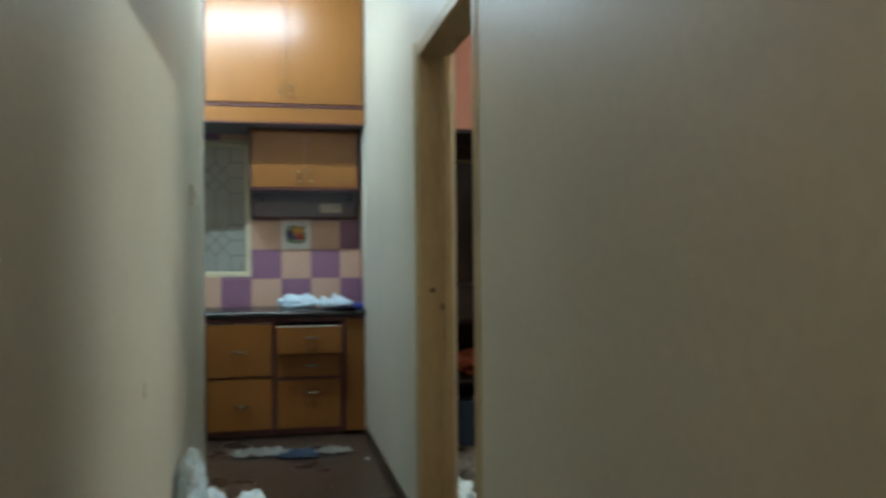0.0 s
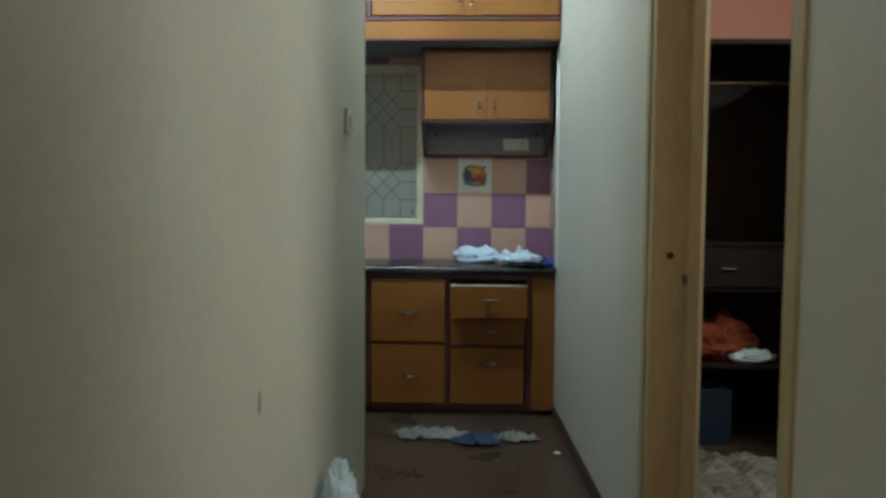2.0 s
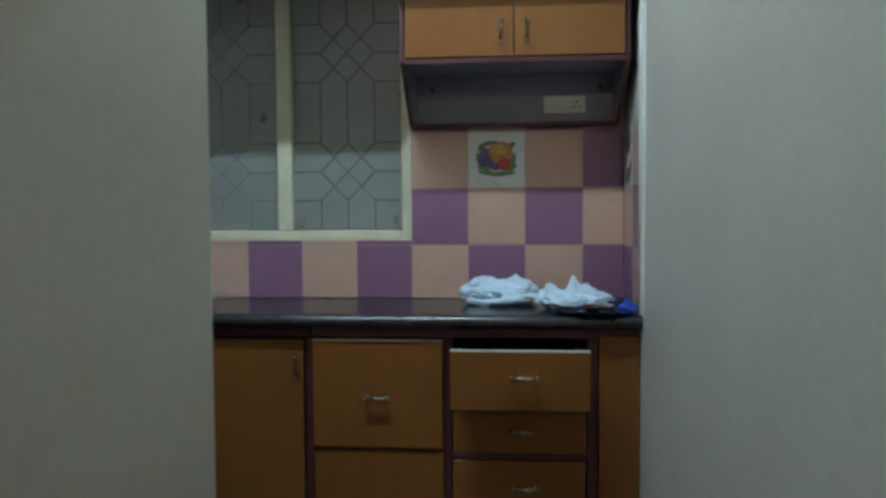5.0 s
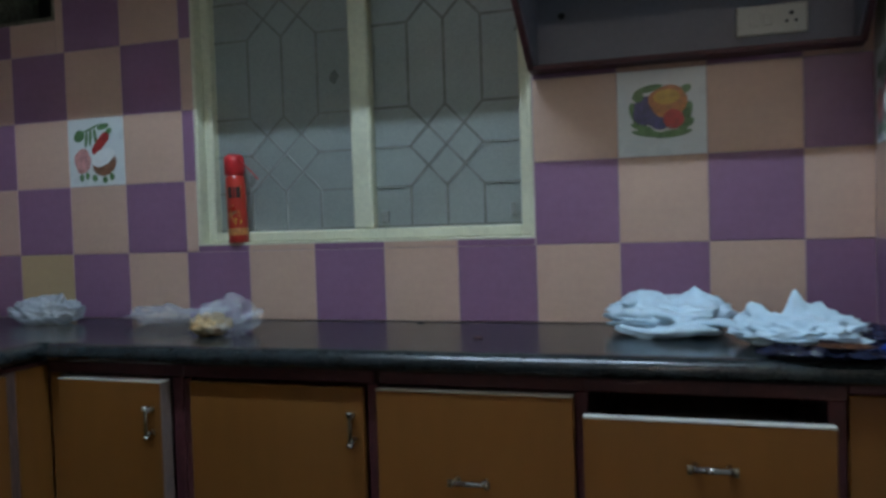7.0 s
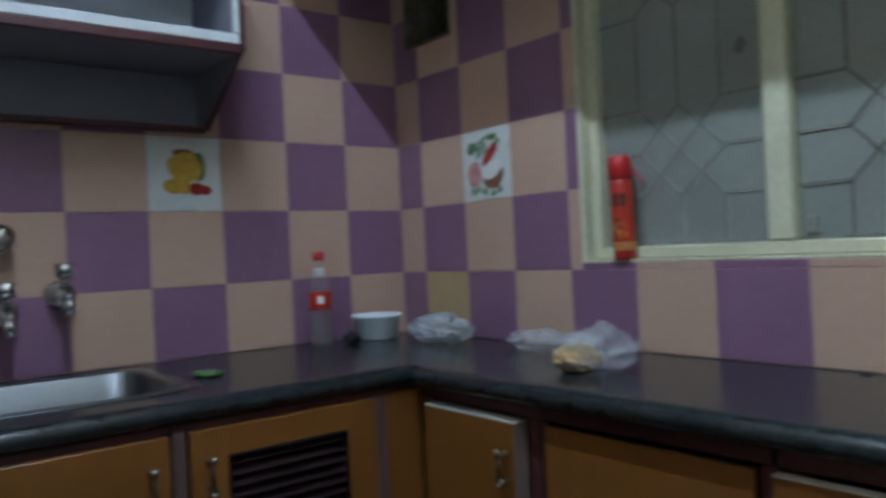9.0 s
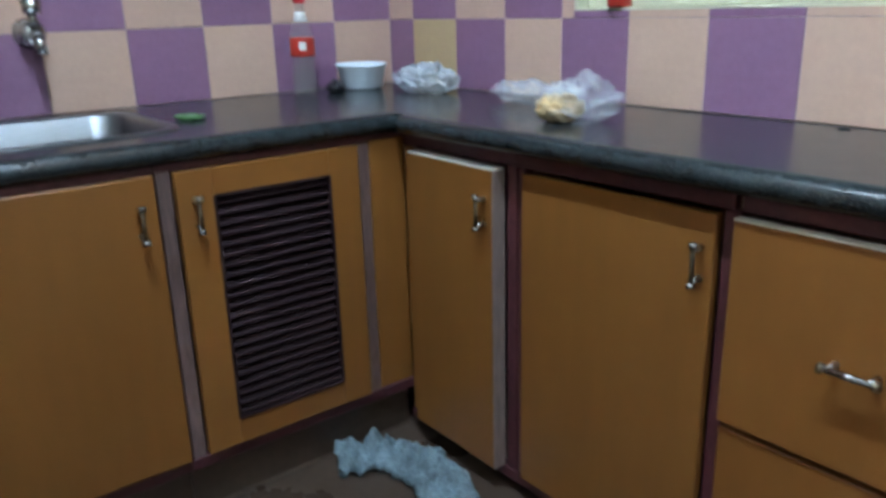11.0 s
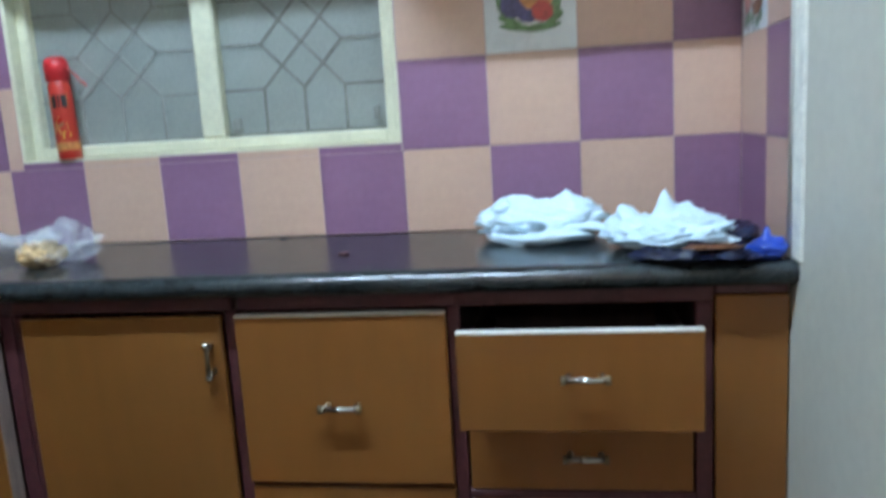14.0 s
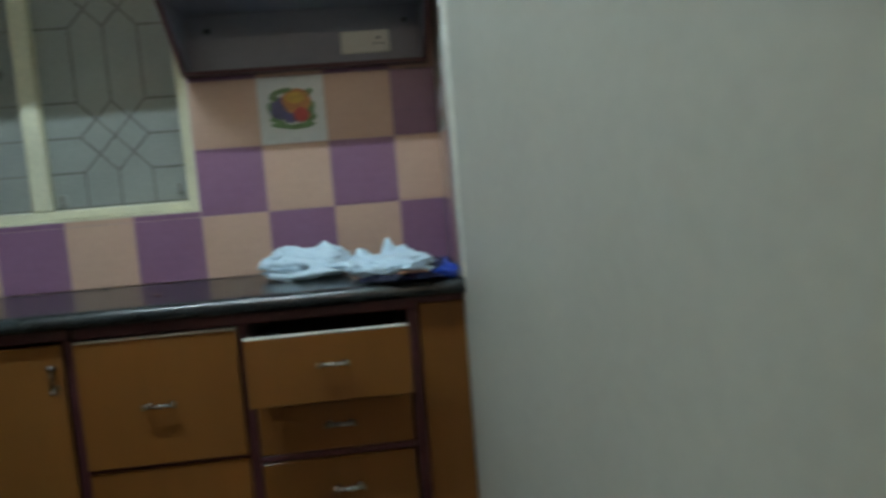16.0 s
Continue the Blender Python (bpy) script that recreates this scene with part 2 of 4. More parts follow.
    bmesh.ops.remove_doubles(out, verts=out.verts, dist=1e-5)
    bmesh.ops.recalc_face_normals(out, faces=out.faces)
    return out


def crumple(centre, size, seed, rough=0.35, detail=4, peaks=(), bm=None, octaves=4):
    """A crumpled bag or cloth resting with its underside at centre's height; peaks are (x, y, height, width) tips in shares of the size."""
    out = bm or bmesh.new()
    made = bmesh.ops.create_icosphere(out, subdivisions=detail, radius=1)["verts"]
    off = Vector((seed * 7.3, seed * 3.1, seed * 5.7))
    for v in made:
        d = v.co.normalized()
        ridge = 0.0
        amp, f = 1.0, 1.6
        for _ in range(octaves):
            ridge += amp * (1 - 2 * abs(noise.noise(d * f + off)))
            amp, f = amp * 0.5, f * 2.1
        k = 1 + rough * (ridge - 0.9)
        p = Vector((d.x * k, d.y * k, max(-0.0, (d.z * 0.5 + 0.42) * k)))
        if d.z < -0.75:
            p.z = 0.0
        for px, py, ph, pw in peaks:
            g = math.exp(-((p.x - px) ** 2 + (p.y - py) ** 2) / (2 * pw * pw))
            p.z += ph * g * max(0.0, d.z + 0.25)
        v.co = Vector((centre[0] + p.x * size[0], centre[1] + p.y * size[1], centre[2] + p.z * size[2]))
    return out


def cloth_sheet(outline_r, centre, size, height, seed, n=46, bm=None):
    """A rumpled flat cloth: a wavy-edged sheet with folds and some thickness."""
    out = bm or bmesh.new()
    off = Vector((seed * 3.7, seed * 1.9, seed))
    rows_ = []
    for i in range(n):
        row = []
        for j in range(n):
            u, v = 2 * i / (n - 1) - 1, 2 * j / (n - 1) - 1
            a = math.atan2(v, u)
            e = 1 + outline_r * noise.noise(Vector((math.cos(a) * 1.7, math.sin(a) * 1.7, seed)))
            x = u * math.sqrt(max(0.0, 1 - v * v / 2)) * e
            y = v * math.sqrt(max(0.0, 1 - u * u / 2)) * e
            edge = max(0.0, 1 - (u * u + v * v) * 0.5)
            p = Vector((x * 3.2, y * 2.4, 0)) + off
            h = abs(noise.noise(p)) + 0.6 * abs(noise.noise(p * 2.3)) + 0.3 * abs(noise.noise(p * 5.1))
            row.append(out.verts.new((centre[0] + x * size[0], centre[1] + y * size[1], centre[2] + 0.006 + height * h * (0.25 + 0.75 * edge))))
        rows_.append(row)
    faces = []
    for i in range(n - 1):
        for j in range(n - 1):
            faces.append(out.faces.new((rows_[i][j], rows_[i + 1][j], rows_[i + 1][j + 1], rows_[i][j + 1])))
    bmesh.ops.solidify(out, geom=faces, thickness=0.006)
    return out


# ---- the plan ----
T = 0.21            # tile pitch
R1 = 1.03           # height of the first joint above the worktop
TOP = 0.83          # worktop
XL, XR = -1.806, 0.777   # kitchen side walls, tile faces
CW = -0.158         # corridor's left wall face
CR = 0.767          # corridor's right wall face
YE = -1.555         # end of the corridor's left wall
FL = -0.02          # floor
CE = 3.0            # ceiling
YB = -7.4           # wall behind the start
DOOR_A, DOOR_B, DOOR_H = -2.41, -3.40, 2.08
LEAN = 0.025        # how far the corridor's right wall opens out, per metre
YF = -0.425         # fronts of the units on the window wall
XF = -1.168         # fronts of the units on the sink wall
WX0, WX1, WZ0, WZ1 = -1.01, -0.003, 1.048, 2.02


def wall(name, boxes, mat, label):
    bm = bmesh.new()
    for b in boxes:
        box(*b, bevel=0, bm=bm)
    o = (boxes[0][0], boxes[0][2], FL)
    return single(name, bm, mat, o, label, "wall", kind="structure")


single("floor", box(XL - 0.3, 4.2, YB - 0.3, 0.5, FL - 0.1, FL, 0), FLOOR, (0, -3, FL), "dark brown polished stone floor, dusty and worn", "floor", kind="structure")
single("ceiling", box(XL - 0.3, 4.2, YB - 0.3, 0.5, CE, CE + 0.1, 0), CEILING, (0, -3, CE), "unseen plaster ceiling, darkened to cut bounced light", "ceiling", kind="structure")
wall_north = wall("wall_north", [(XL - 0.2, WX0 - 0.0, 0.002, 0.22, FL, 1.763), (XL - 0.2, -1.74, 0.002, 0.22, 1.763, 2.0), (-1.50, WX0, 0.002, 0.22, 1.763, 2.0),
                                 (XL - 0.2, WX0, 0.002, 0.22, 2.0, CE), (WX1, 0.95, 0.002, 0.22, FL, CE),
                                 (WX0, WX1, 0.002, 0.22, FL, WZ0), (WX0, WX1, 0.002, 0.22, WZ1, CE)], GROUT, "tiled kitchen window wall with a pale grout ground")
wall_west = wall("wall_west", [(XL - 0.2, XL - 0.002, YE - 0.14, 0.002, FL, CE)], GROUT, "tiled kitchen sink wall with a pale grout ground")
wall_east = wall("wall_east", [(CR, CR + 0.165, DOOR_A, -0.43, FL, CE), (XR + 0.002, CR + 0.165, -0.43, 0.002, FL, CE),
                               (CR, CR + 0.165, DOOR_B, DOOR_A, DOOR_H, CE), (CR, CR + 0.165, YB, DOOR_B, FL, CE)], PLASTER, "cream painted corridor wall with a bedroom doorway")
wall_south = wall("wall_south", [(CW - 0.13, CW, YB, YE, FL, CE), (XL - 0.2, CW - 0.13, YE - 0.14, YE, FL, CE)], PLASTER, "cream painted corridor wall ending at the kitchen")
wall("wall_back", [(CW - 0.2, CR + 0.2, YB - 0.14, YB, FL, CE)], PLASTER, "cream painted wall closing the corridor")
wall("wall_bedroom", [(CR + 0.165, 2.8, -0.43, -0.30, FL, CE), (2.66, 2.8, -5.2, -0.43, FL, CE), (CR + 0.165, 2.8, -5.3, -5.2, FL, CE)], SALMON, "salmon painted bedroom walls")



def lean_out(ob):
    """Swing a piece of the corridor's right side out of square with the kitchen."""
    o = ORIGIN[ob.name]
    for v in ob.data.vertices:
        v.co.x += LEAN * max(0.0, -0.45 - (v.co.y + o.y))


lean_out(wall_east)

# ---- window ----
window = thing("window_1", ((WX0 + WX1) / 2, 0.05, WZ0), "cream painted two-sash window with frosted panes and iron grille", "window", kind="structure")
G0, G1 = 0.035, 0.085     # frame depth
part("reveal", box(WX0 - 0.0, WX0 + 0.012, 0.0, 0.2, WZ0, WZ1, 0.002), FRAME_PAINT, window)
part("reveal", box(WX1 - 0.012, WX1, 0.0, 0.2, WZ0, WZ1, 0.002), FRAME_PAINT, window)
part("reveal", box(WX0 + 0.012, WX1 - 0.012, 0.0, 0.2, WZ1 - 0.012, WZ1, 0.002), FRAME_PAINT, window)
part("window_sill", box(WX0 + 0.012, WX1 - 0.012, 0.0, 0.2, WZ0 - 0.001, WZ0 + 0.006, 0.002), FRAME_PAINT, window)
part("window_frame", box(WX0 + 0.012, WX0 + 0.04, G0, G1, WZ0 + 0.006, WZ1 - 0.012, 0.004), FRAME_PAINT, window)
part("window_frame", box(WX1 - 0.04, WX1 - 0.012, G0, G1, WZ0 + 0.006, WZ1 - 0.012, 0.004), FRAME_PAINT, window)
part("window_frame", box(WX0 + 0.04, WX1 - 0.04, G0, G1, WZ0 + 0.006, WZ0 + 0.036, 0.004), FRAME_PAINT, window)
part("window_frame", box(WX0 + 0.04, WX1 - 0.04, G0, G1, WZ1 - 0.045, WZ1 - 0.012, 0.004), FRAME_PAINT, window)
part("mullion", box(-0.522, -0.462, G0 - 0.004, G1, WZ0 + 0.036, WZ1 - 0.045, 0.005), FRAME_PAINT, window)


def flat_bar(bm, a, b, y, w=0.007, d=0.0025):
    """A thin flat bar from a to b, both (x, z), at depth y."""
    a, b = Vector((a[0], y, a[1])), Vector((b[0], y, b[1]))
    u = (b - a).normalized()
    s = Vector((-u.z, 0, u.x)) * w / 2
    k = Vector((0, d, 0))
    q = [bm.verts.new(p) for p in (a - s, a + s, b + s, b - s, a - s + k, a + s + k, b + s + k, b - s + k)]
    for f in ((0, 1, 2, 3), (7, 6, 5, 4), (0, 4, 5, 1), (1, 5, 6, 2), (2, 6, 7, 3), (3, 7, 4, 0)):
        bm.faces.new([q[i] for i in f])


for x0, x1 in ((WX0 + 0.04, -0.522), (-0.462, WX1 - 0.04)):
    z0, z1 = WZ0 + 0.036, WZ1 - 0.045
    part("pane", box(x0, x1, G1 - 0.02, G1 - 0.014, z0, z1, 0), GLASS, window, "frosted patterned glass")
    bm = bmesh.new()
    w = x1 - x0
    y = G1 - 0.0235
    xa, xb, xc = x0 + 0.25 * w, x0 + 0.5 * w, x0 + 0.75 * w
    flat_bar(bm, (x0, z0 + 0.004), (x1, z0 + 0.004), y)
    levels = [z0 + 0.225, z0 + 0.675]
    h = 0.11
    last = z0
    for c in levels:
        for x in (xa, xb, xc):
            flat_bar(bm, (x, last), (x, c - h), y)
        for side, xe in ((xa, x0), (xc, x1)):
            for k in (-h, 0, h):
                inner = side if k else (xb - 0.235 * w if side == xa else xb + 0.235 * w)
                flat_bar(bm, (xe, c + k), (inner, c + k), y)
        flat_bar(bm, (xa, c - h), (xc, c + h), y)
        flat_bar(bm, (xa, c + h), (xc, c - h), y)
        for a, b in (((xb, c + h), (xc, c)), ((xc, c), (xb, c - h)), ((xb, c - h), (xa, c)), ((xa, c), (xb, c + h))):
            flat_bar(bm, a, b, y)
        last = c + h
    for x in (xa, xb, xc):
        flat_bar(bm, (x, last), (x, z1), y)
    # left bars are paler: the reflection that veils them is in their colour
    part("grille", bm, PALE_IRON if x0 < -0.5 else IRON, window, "painted iron grille of diamonds and uprights")
part("latch", box(-0.448, -0.425, G0 + 0.018, G0 + 0.034, WZ0 + 0.05, WZ0 + 0.085, 0.003), PALE_IRON, window)
part("latch", box(-0.075, -0.06, G0 + 0.006, G0 + 0.018, WZ0 + 0.06, WZ0 + 0.095, 0.003), PALE_IRON, window)
single("backdrop", box(-2.2, 1.2, 0.9, 0.95, 0, 3, 0), material("dark_outside_wall", (0.05, 0.05, 0.06), 0.9, vary=0.2), (0, 0.9, 0), "dark wall across the shaft outside", "backdrop", kind="structure")

# exhaust opening high in the window wall
hole = thing("exhaust_opening", (-1.62, 0.1, 1.763), "square exhaust opening in the tiled wall, its depth painted black", "vent opening", kind="structure")
for b in ((-1.74, -1.728, 0.0, 0.19, 1.763, 2.0), (-1.512, -1.50, 0.0, 0.19, 1.763, 2.0), (-1.728, -1.512, 0.0, 0.19, 1.763, 1.775), (-1.728, -1.512, 0.0, 0.19, 1.988, 2.0)):
    part("lining", box(*b, 0.001), GRIME, hole, "grimy cement lining")
# black sheet in place of the hole's unlit depth
part("back_plate", box(-1.728, -1.512, 0.17, 0.18, 1.775, 1.988, 0.001), UNLIT_DEPTH, hole)

# ---- worktop ----
nose = 0.026


def edge_profile(front, back, z0, z1, sign=1):
    """Rounded nose at the front, seen end on, as (depth, height) pairs."""
    pts = [(back, z0), (back, z1), (front + sign * (nose + 0.004), z1), (front + sign * nose, z1)]
    zc, r = (z0 + z1) / 2, (z1 - z0) / 2
    for i in range(1, 9):
        a = math.pi / 2 - math.pi * i / 9
        pts.append((front + sign * nose - sign * nose * math.cos(a), zc + r * math.sin(a)))
    pts.append((front + sign * nose, z0))
    pts.append((front + sign * (nose + 0.004), z0))
    return pts


def smooth_by_angle(bm, degrees):
    for f in bm.faces:
        f.smooth = True
    for e in bm.edges:
        e.smooth = len(e.link_faces) == 2 and e.calc_face_angle() < radians(degrees)
    return bm


YN, XN = -0.478, -1.145      # worktop fronts
SX0, SX1, SY0, SY1 = -1.70, -1.29, -1.42, -0.92    # sink cut-out
worktop = thing("worktop", (-0.5, -0.3, TOP - 0.045), "black speckled granite worktop with a rounded front edge", "worktop")
part("slab", smooth_by_angle(prism(edge_profile(YN, 0.0, TOP - 0.045, TOP), "x", XN + nose, XR - 0.002), 30), GRANITE, worktop)
bm = prism([(x, z) for x, z in edge_profile(XN, SX1, TOP - 0.045, TOP, -1)], "y", YE, YN + nose)
box(XL, SX0, YE, 0.0, TOP - 0.045, TOP, 0, bm)
box(SX0, SX1, SY1, 0.0, TOP - 0.045, TOP, 0, bm)
box(SX0, SX1, YE, SY0, TOP - 0.045, TOP, 0, bm)
box(SX1, XN + nose, YN + nose, 0.0, TOP - 0.045, TOP, 0, bm)
part("slab", smooth_by_angle(bm, 30), GRANITE, worktop)

# ---- sink ----
sink = thing("kitchen_sink", ((SX0 + SX1) / 2, (SY0 + SY1) / 2, TOP - 0.2), "brushed stainless steel sink bowl set into the worktop", "sink")


def rounded_rect(x0, x1, y0, y1, r, n=6):
    pts = []
    for cx, cy, a0 in ((x1 - r, y1 - r, 0), (x0 + r, y1 - r, 90), (x0 + r, y0 + r, 180), (x1 - r, y0 + r, 270)):
        for i in range(n + 1):
            a = radians(a0 + 90 * i / n)
            pts.append((cx + r * math.cos(a), cy + r * math.sin(a)))
    return pts


def loft(rings, bm=None, cap=True):
    out = bm or bmesh.new()
    vs = [[out.verts.new(p) for p in ring] for ring in rings]
    for a, b in zip(vs, vs[1:]):
        for i in range(len(a)):
            out.faces.new((a[i], a[(i + 1) % len(a)], b[(i + 1) % len(b)], b[i]))
    if cap:
        out.faces.new(vs[-1])
    return out


rings = []
for inset, z, r in ((-0.022, TOP + 0.001, 0.08), (-0.018, TOP + 0.005, 0.08), (0.0, TOP + 0.004, 0.075), (0.008, TOP - 0.004, 0.07), (0.012, TOP - 0.13, 0.07), (0.03, TOP - 0.16, 0.06), (0.08, TOP - 0.166, 0.05)):
    rings.append([(x, y, z) for x, y in rounded_rect(SX0 + inset, SX1 - inset, SY0 + inset, SY1 - inset, r)])
part("bowl", loft(rings), STEEL, sink, smooth=True)
part("drain", lathe([(0.0, 0.003), (0.03, 0.004), (0.042, 0.002), (0.044, -0.004)], ((SX0 + SX1) / 2, -1.17, TOP - 0.163)), CHROME, sink, smooth=True)


def dome(x, y, z, r, flat=0.8):
    """A rounded boss standing out from the sink wall."""
    bm = bmesh.new()
    made = bmesh.ops.create_uvsphere(bm, u_segments=20, v_segments=12, radius=r)["verts"]
    for v in made:
        v.co = Vector((x + v.co.x * flat, y + v.co.y, z + v.co.z))
    return bm


def tap(y, z, label, spout=True):
    t = thing("wall_tap" if spout else "wall_valve", (XL, y, z), label, "tap", "taps over the sink")
    part("flange", rod((XL + 0.001, y, z), (XL + 0.014, y, z), 0.038, 0.030, 24), CHROME, t, smooth=True)
    if spout:
        part("body", dome(XL + 0.034, y, z, 0.032), CHROME, t, smooth=True)
        bm = rod((XL + 0.05, y, z - 0.002), (XL + 0.098, y, z - 0.012), 0.014, 0.012, 14)
        rod((XL + 0.094, y, z - 0.004), (XL + 0.102, y, z - 0.045), 0.012, 0.014, 14, bm)
        part("spout", bm, CHROME, t, smooth=True)
        part("stem", rod((XL + 0.056, y, z + 0.016), (XL + 0.064, y, z + 0.05), 0.012, 0.010, 14), CHROME, t, smooth=True)
        bm = rod((XL + 0.064, y, z + 0.046), (XL + 0.068, y, z + 0.078), 0.021, 0.024, 12)
        part("knob", bm, CHROME, t, "fluted chrome knob", smooth=True)
    else:
        part("knob", dome(XL + 0.04, y, z, 0.036, 0.9), CHROME, t, smooth=True)
    return t


tap(-1.07, 1.03, "chrome wall tap with a round knob over the sink")
tap(-1.20, 0.99, "chrome wall tap with a round knob over the sink")
tap(-1.205, 1.175, "round chrome stop valve on the tiled wall", False)

# ---- base units ----


def bar_handle(parent, x, y, z, n=(0, -1)):
    """A flat chrome pull standing off a front at (x, y); n is the way the front faces."""
    sx, sy = -n[1], n[0]
    x, z = x + 0.01, z + 0.012
    at = lambda a, d, h: (x + sx * a + n[0] * d, y + sy * a + n[1] * d, z + h)
    h = part("handle", rod(at(-0.038, 0.026, 0), at(0.038, 0.026, 0), 0.005, None, 10), CHROME, parent, "chrome bar handle", smooth=True)
    for a in (-0.029, 0.029):
        part("post", rod(at(a, -0.001, 0), at(a, 0.026, 0), 0.0055, 0.005, 10), CHROME, h, smooth=True)
        part("end_knob", rod(at(a * 1.32 - 0.004, 0.026, 0), at(a * 1.32 + 0.004, 0.026, 0), 0.008, 0.008, 12), DULL_METAL, h, smooth=True)
    part("centre_band", rod(at(-0.013, 0.026, 0), at(0.013, 0.026, 0), 0.006, None, 12), CHROME, h, smooth=True)
    return h


def drop_handle(parent, x, y, z, n=(0, -1)):
    """An upright pull with two posts."""
    at = lambda d, h: (x + n[0] * d, y + n[1] * d, z + h)
    h = part("handle", rod(at(0.024, -0.03), at(0.024, 0.03), 0.0045, None, 10), PULL_METAL, parent, "tarnished upright pull", smooth=True)
    for k in (-0.027, 0.027):
        part("post", rod(at(-0.001, k), at(0.024, k), 0.0055, None, 10), CHROME, h, smooth=True)
        part("end_knob", rod(at(0.024, k * 1.25 - 0.004), at(0.024, k * 1.25 + 0.004), 0.008, None, 12), CHROME, h, smooth=True)
    return h


BOT, HI = 0.045, 0.747       # lower and upper edge of the fronts
TH = 0.018


def unit_back(x0, x1, label):
    u = thing("base_cabinet", ((x0 + x1) / 2, -0.2, FL), label, "cabinet", "base cabinets")
    bm = box(x0, x1, YF + 0.022, -0.02, BOT - 0.03, BOT - 0.012, 0)
    box(x0, x1, -0.035, -0.012, BOT - 0.012, TOP - 0.05, 0, bm)
    part("body", bm, WORN, u, "bare wooden carcass")
    part("bottom_rail", box(x0, x1, YF - 0.004, YF + 0.02, BOT - 0.034, BOT - 0.004, 0.003), MAROON, u)
    part("top_rail", box(x0, x1, YF + 0.0, YF + 0.02, HI + 0.004, TOP - 0.046, 0.002), MAROON, u)
    part("plinth", box(x0, x1, -0.375, -0.355, FL, BOT - 0.034, 0), FLOOR, u)
    return u


def stile(u, x0, x1, mat=MAROON, label=""):
    part("stile", box(x0, x1, YF - 0.003, YF + 0.02, BOT - 0.003, HI + 0.004, 0.002), mat, u, label)
    part("side_panel", box((x0 + x1) / 2 - 0.008, (x0 + x1) / 2 + 0.008, YF + 0.021, -0.036, BOT - 0.012, TOP - 0.05, 0), WORN, u)


# corner door unit beside the sink run
u1 = unit_back(-1.166, -0.765, "ochre laminate corner base cabinet with a closed door")
part("corner_filler", box(-1.158, -1.125, YF - 0.002, YF + 0.018, BOT - 0.003, HI + 0.004, 0.002), LAMINATE, u1)
part("stile", box(-1.123, -1.105, YF - 0.004, YF + 0.02, BOT - 0.003, HI + 0.004, 0.002), SCUFFED, u1)
ajar = radians(1.2)
DT = 0.034      # thickness at the built-up edge
ux, uy = math.cos(ajar), -math.sin(ajar)      # along the door from its hinge


def on_door(s, d):
    """A plan point s along the ajar door and d out from its back."""
    return (-1.102 + ux * s + uy * d, YF + uy * s - ux * d)


d = part("door", prism([on_door(0, 0), on_door(0.300, 0), on_door(0.300, DT), on_door(0, DT)], "z", BOT, HI - 0.004, 0.0015), LAMINATE, u1, "ochre door standing slightly ajar")
part("edge_strip", prism([on_door(0, 0), on_door(0.302, 0), on_door(0.302, DT), on_door(0, DT)], "z", HI - 0.0035, HI), RAW_EDGE, d, "pale exposed board edge")
part("edge_strip", prism([on_door(0.3005, 0), on_door(0.3025, 0), on_door(0.3025, DT), on_door(0.3005, DT)], "z", BOT, HI - 0.004), WORN, d, "bare grey-brown board edge")
hx, hy = on_door(0.276, DT)
drop_handle(d, hx, hy, 0.655)
stile(u1, -0.796, -0.767)
# wide door unit
u2 = unit_back(-0.765, -0.283, "ochre laminate base cabinet with a wide closed door")
part("stile", box(-0.763, -0.742, YF - 0.004, YF + 0.02, BOT - 0.003, HI + 0.004, 0.002), MAROON, u2)
d = part("door", box(-0.738, -0.302, YF - TH, YF, BOT, HI - 0.002, 0.002), LAMINATE, u2)
drop_handle(d, -0.324, YF - TH, 0.66)
stile(u2, -0.298, -0.271)
# two-drawer unit
u3 = unit_back(-0.270, 0.169, "ochre laminate base cabinet with two deep drawers")
d = part("drawer", box(-0.268, 0.150, YF - TH - 0.008, YF - 0.006, 0.400, HI - 0.004, 0.002), LAMINATE, u3)
part("edge_strip", box(-0.268, 0.150, YF - TH - 0.009, YF - 0.006, HI - 0.0035, HI, 0.0008), RAW_EDGE, d, "pale exposed board edge")
bar_handle(d, -0.072, YF - TH - 0.008, 0.553)
d = part("drawer", box(-0.268, 0.150, YF - TH, YF, BOT, 0.386, 0.002), LAMINATE, u3)
bar_handle(d, -0.056, YF - TH, 0.194)
part("mid_rail", box(-0.266, 0.150, YF + 0.001, YF + 0.018, 0.382, 0.404, 0.001), MAROON, u3)
stile(u3, 0.150, 0.176)
# three-drawer unit, top drawer pulled out
u4 = unit_back(0.169, 0.640, "ochre laminate drawer cabinet with the top drawer pulled out")
DY = -0.520
d = part("drawer", box(0.180, 0.604, DY - TH, DY, 0.548, 0.727, 0.002), LAMINATE, u4, "top drawer pulled out")
part("edge_strip", box(0.180, 0.604, DY - TH - 0.001, DY + 0.001, 0.7275, 0.7315, 0.0008), RAW_EDGE, d, "pale exposed board edge")
bar_handle(d, 0.394, DY - TH, 0.640)
bm = box(0.196, 0.208, DY + 0.001, -0.06, 0.55, 0.70, 0.001)
box(0.576, 0.588, DY + 0.001, -0.06, 0.55, 0.70, 0.001, bm)
box(0.208, 0.576, DY + 0.001, -0.06, 0.55, 0.556, 0.0, bm)
box(0.208, 0.576, -0.072, -0.06, 0.556, 0.70, 0.0, bm)
# the shade inside the drawer is put into this near-black wood
part("drawer_box", bm, DARK_WOOD, d, "wooden drawer box, near black for its shaded inside")
d = part("panel", box(0.182, 0.600, YF - TH + 0.006, YF + 0.004, 0.385, 0.546, 0.002), LAMINATE, u4, "ochre panel under the open drawer")
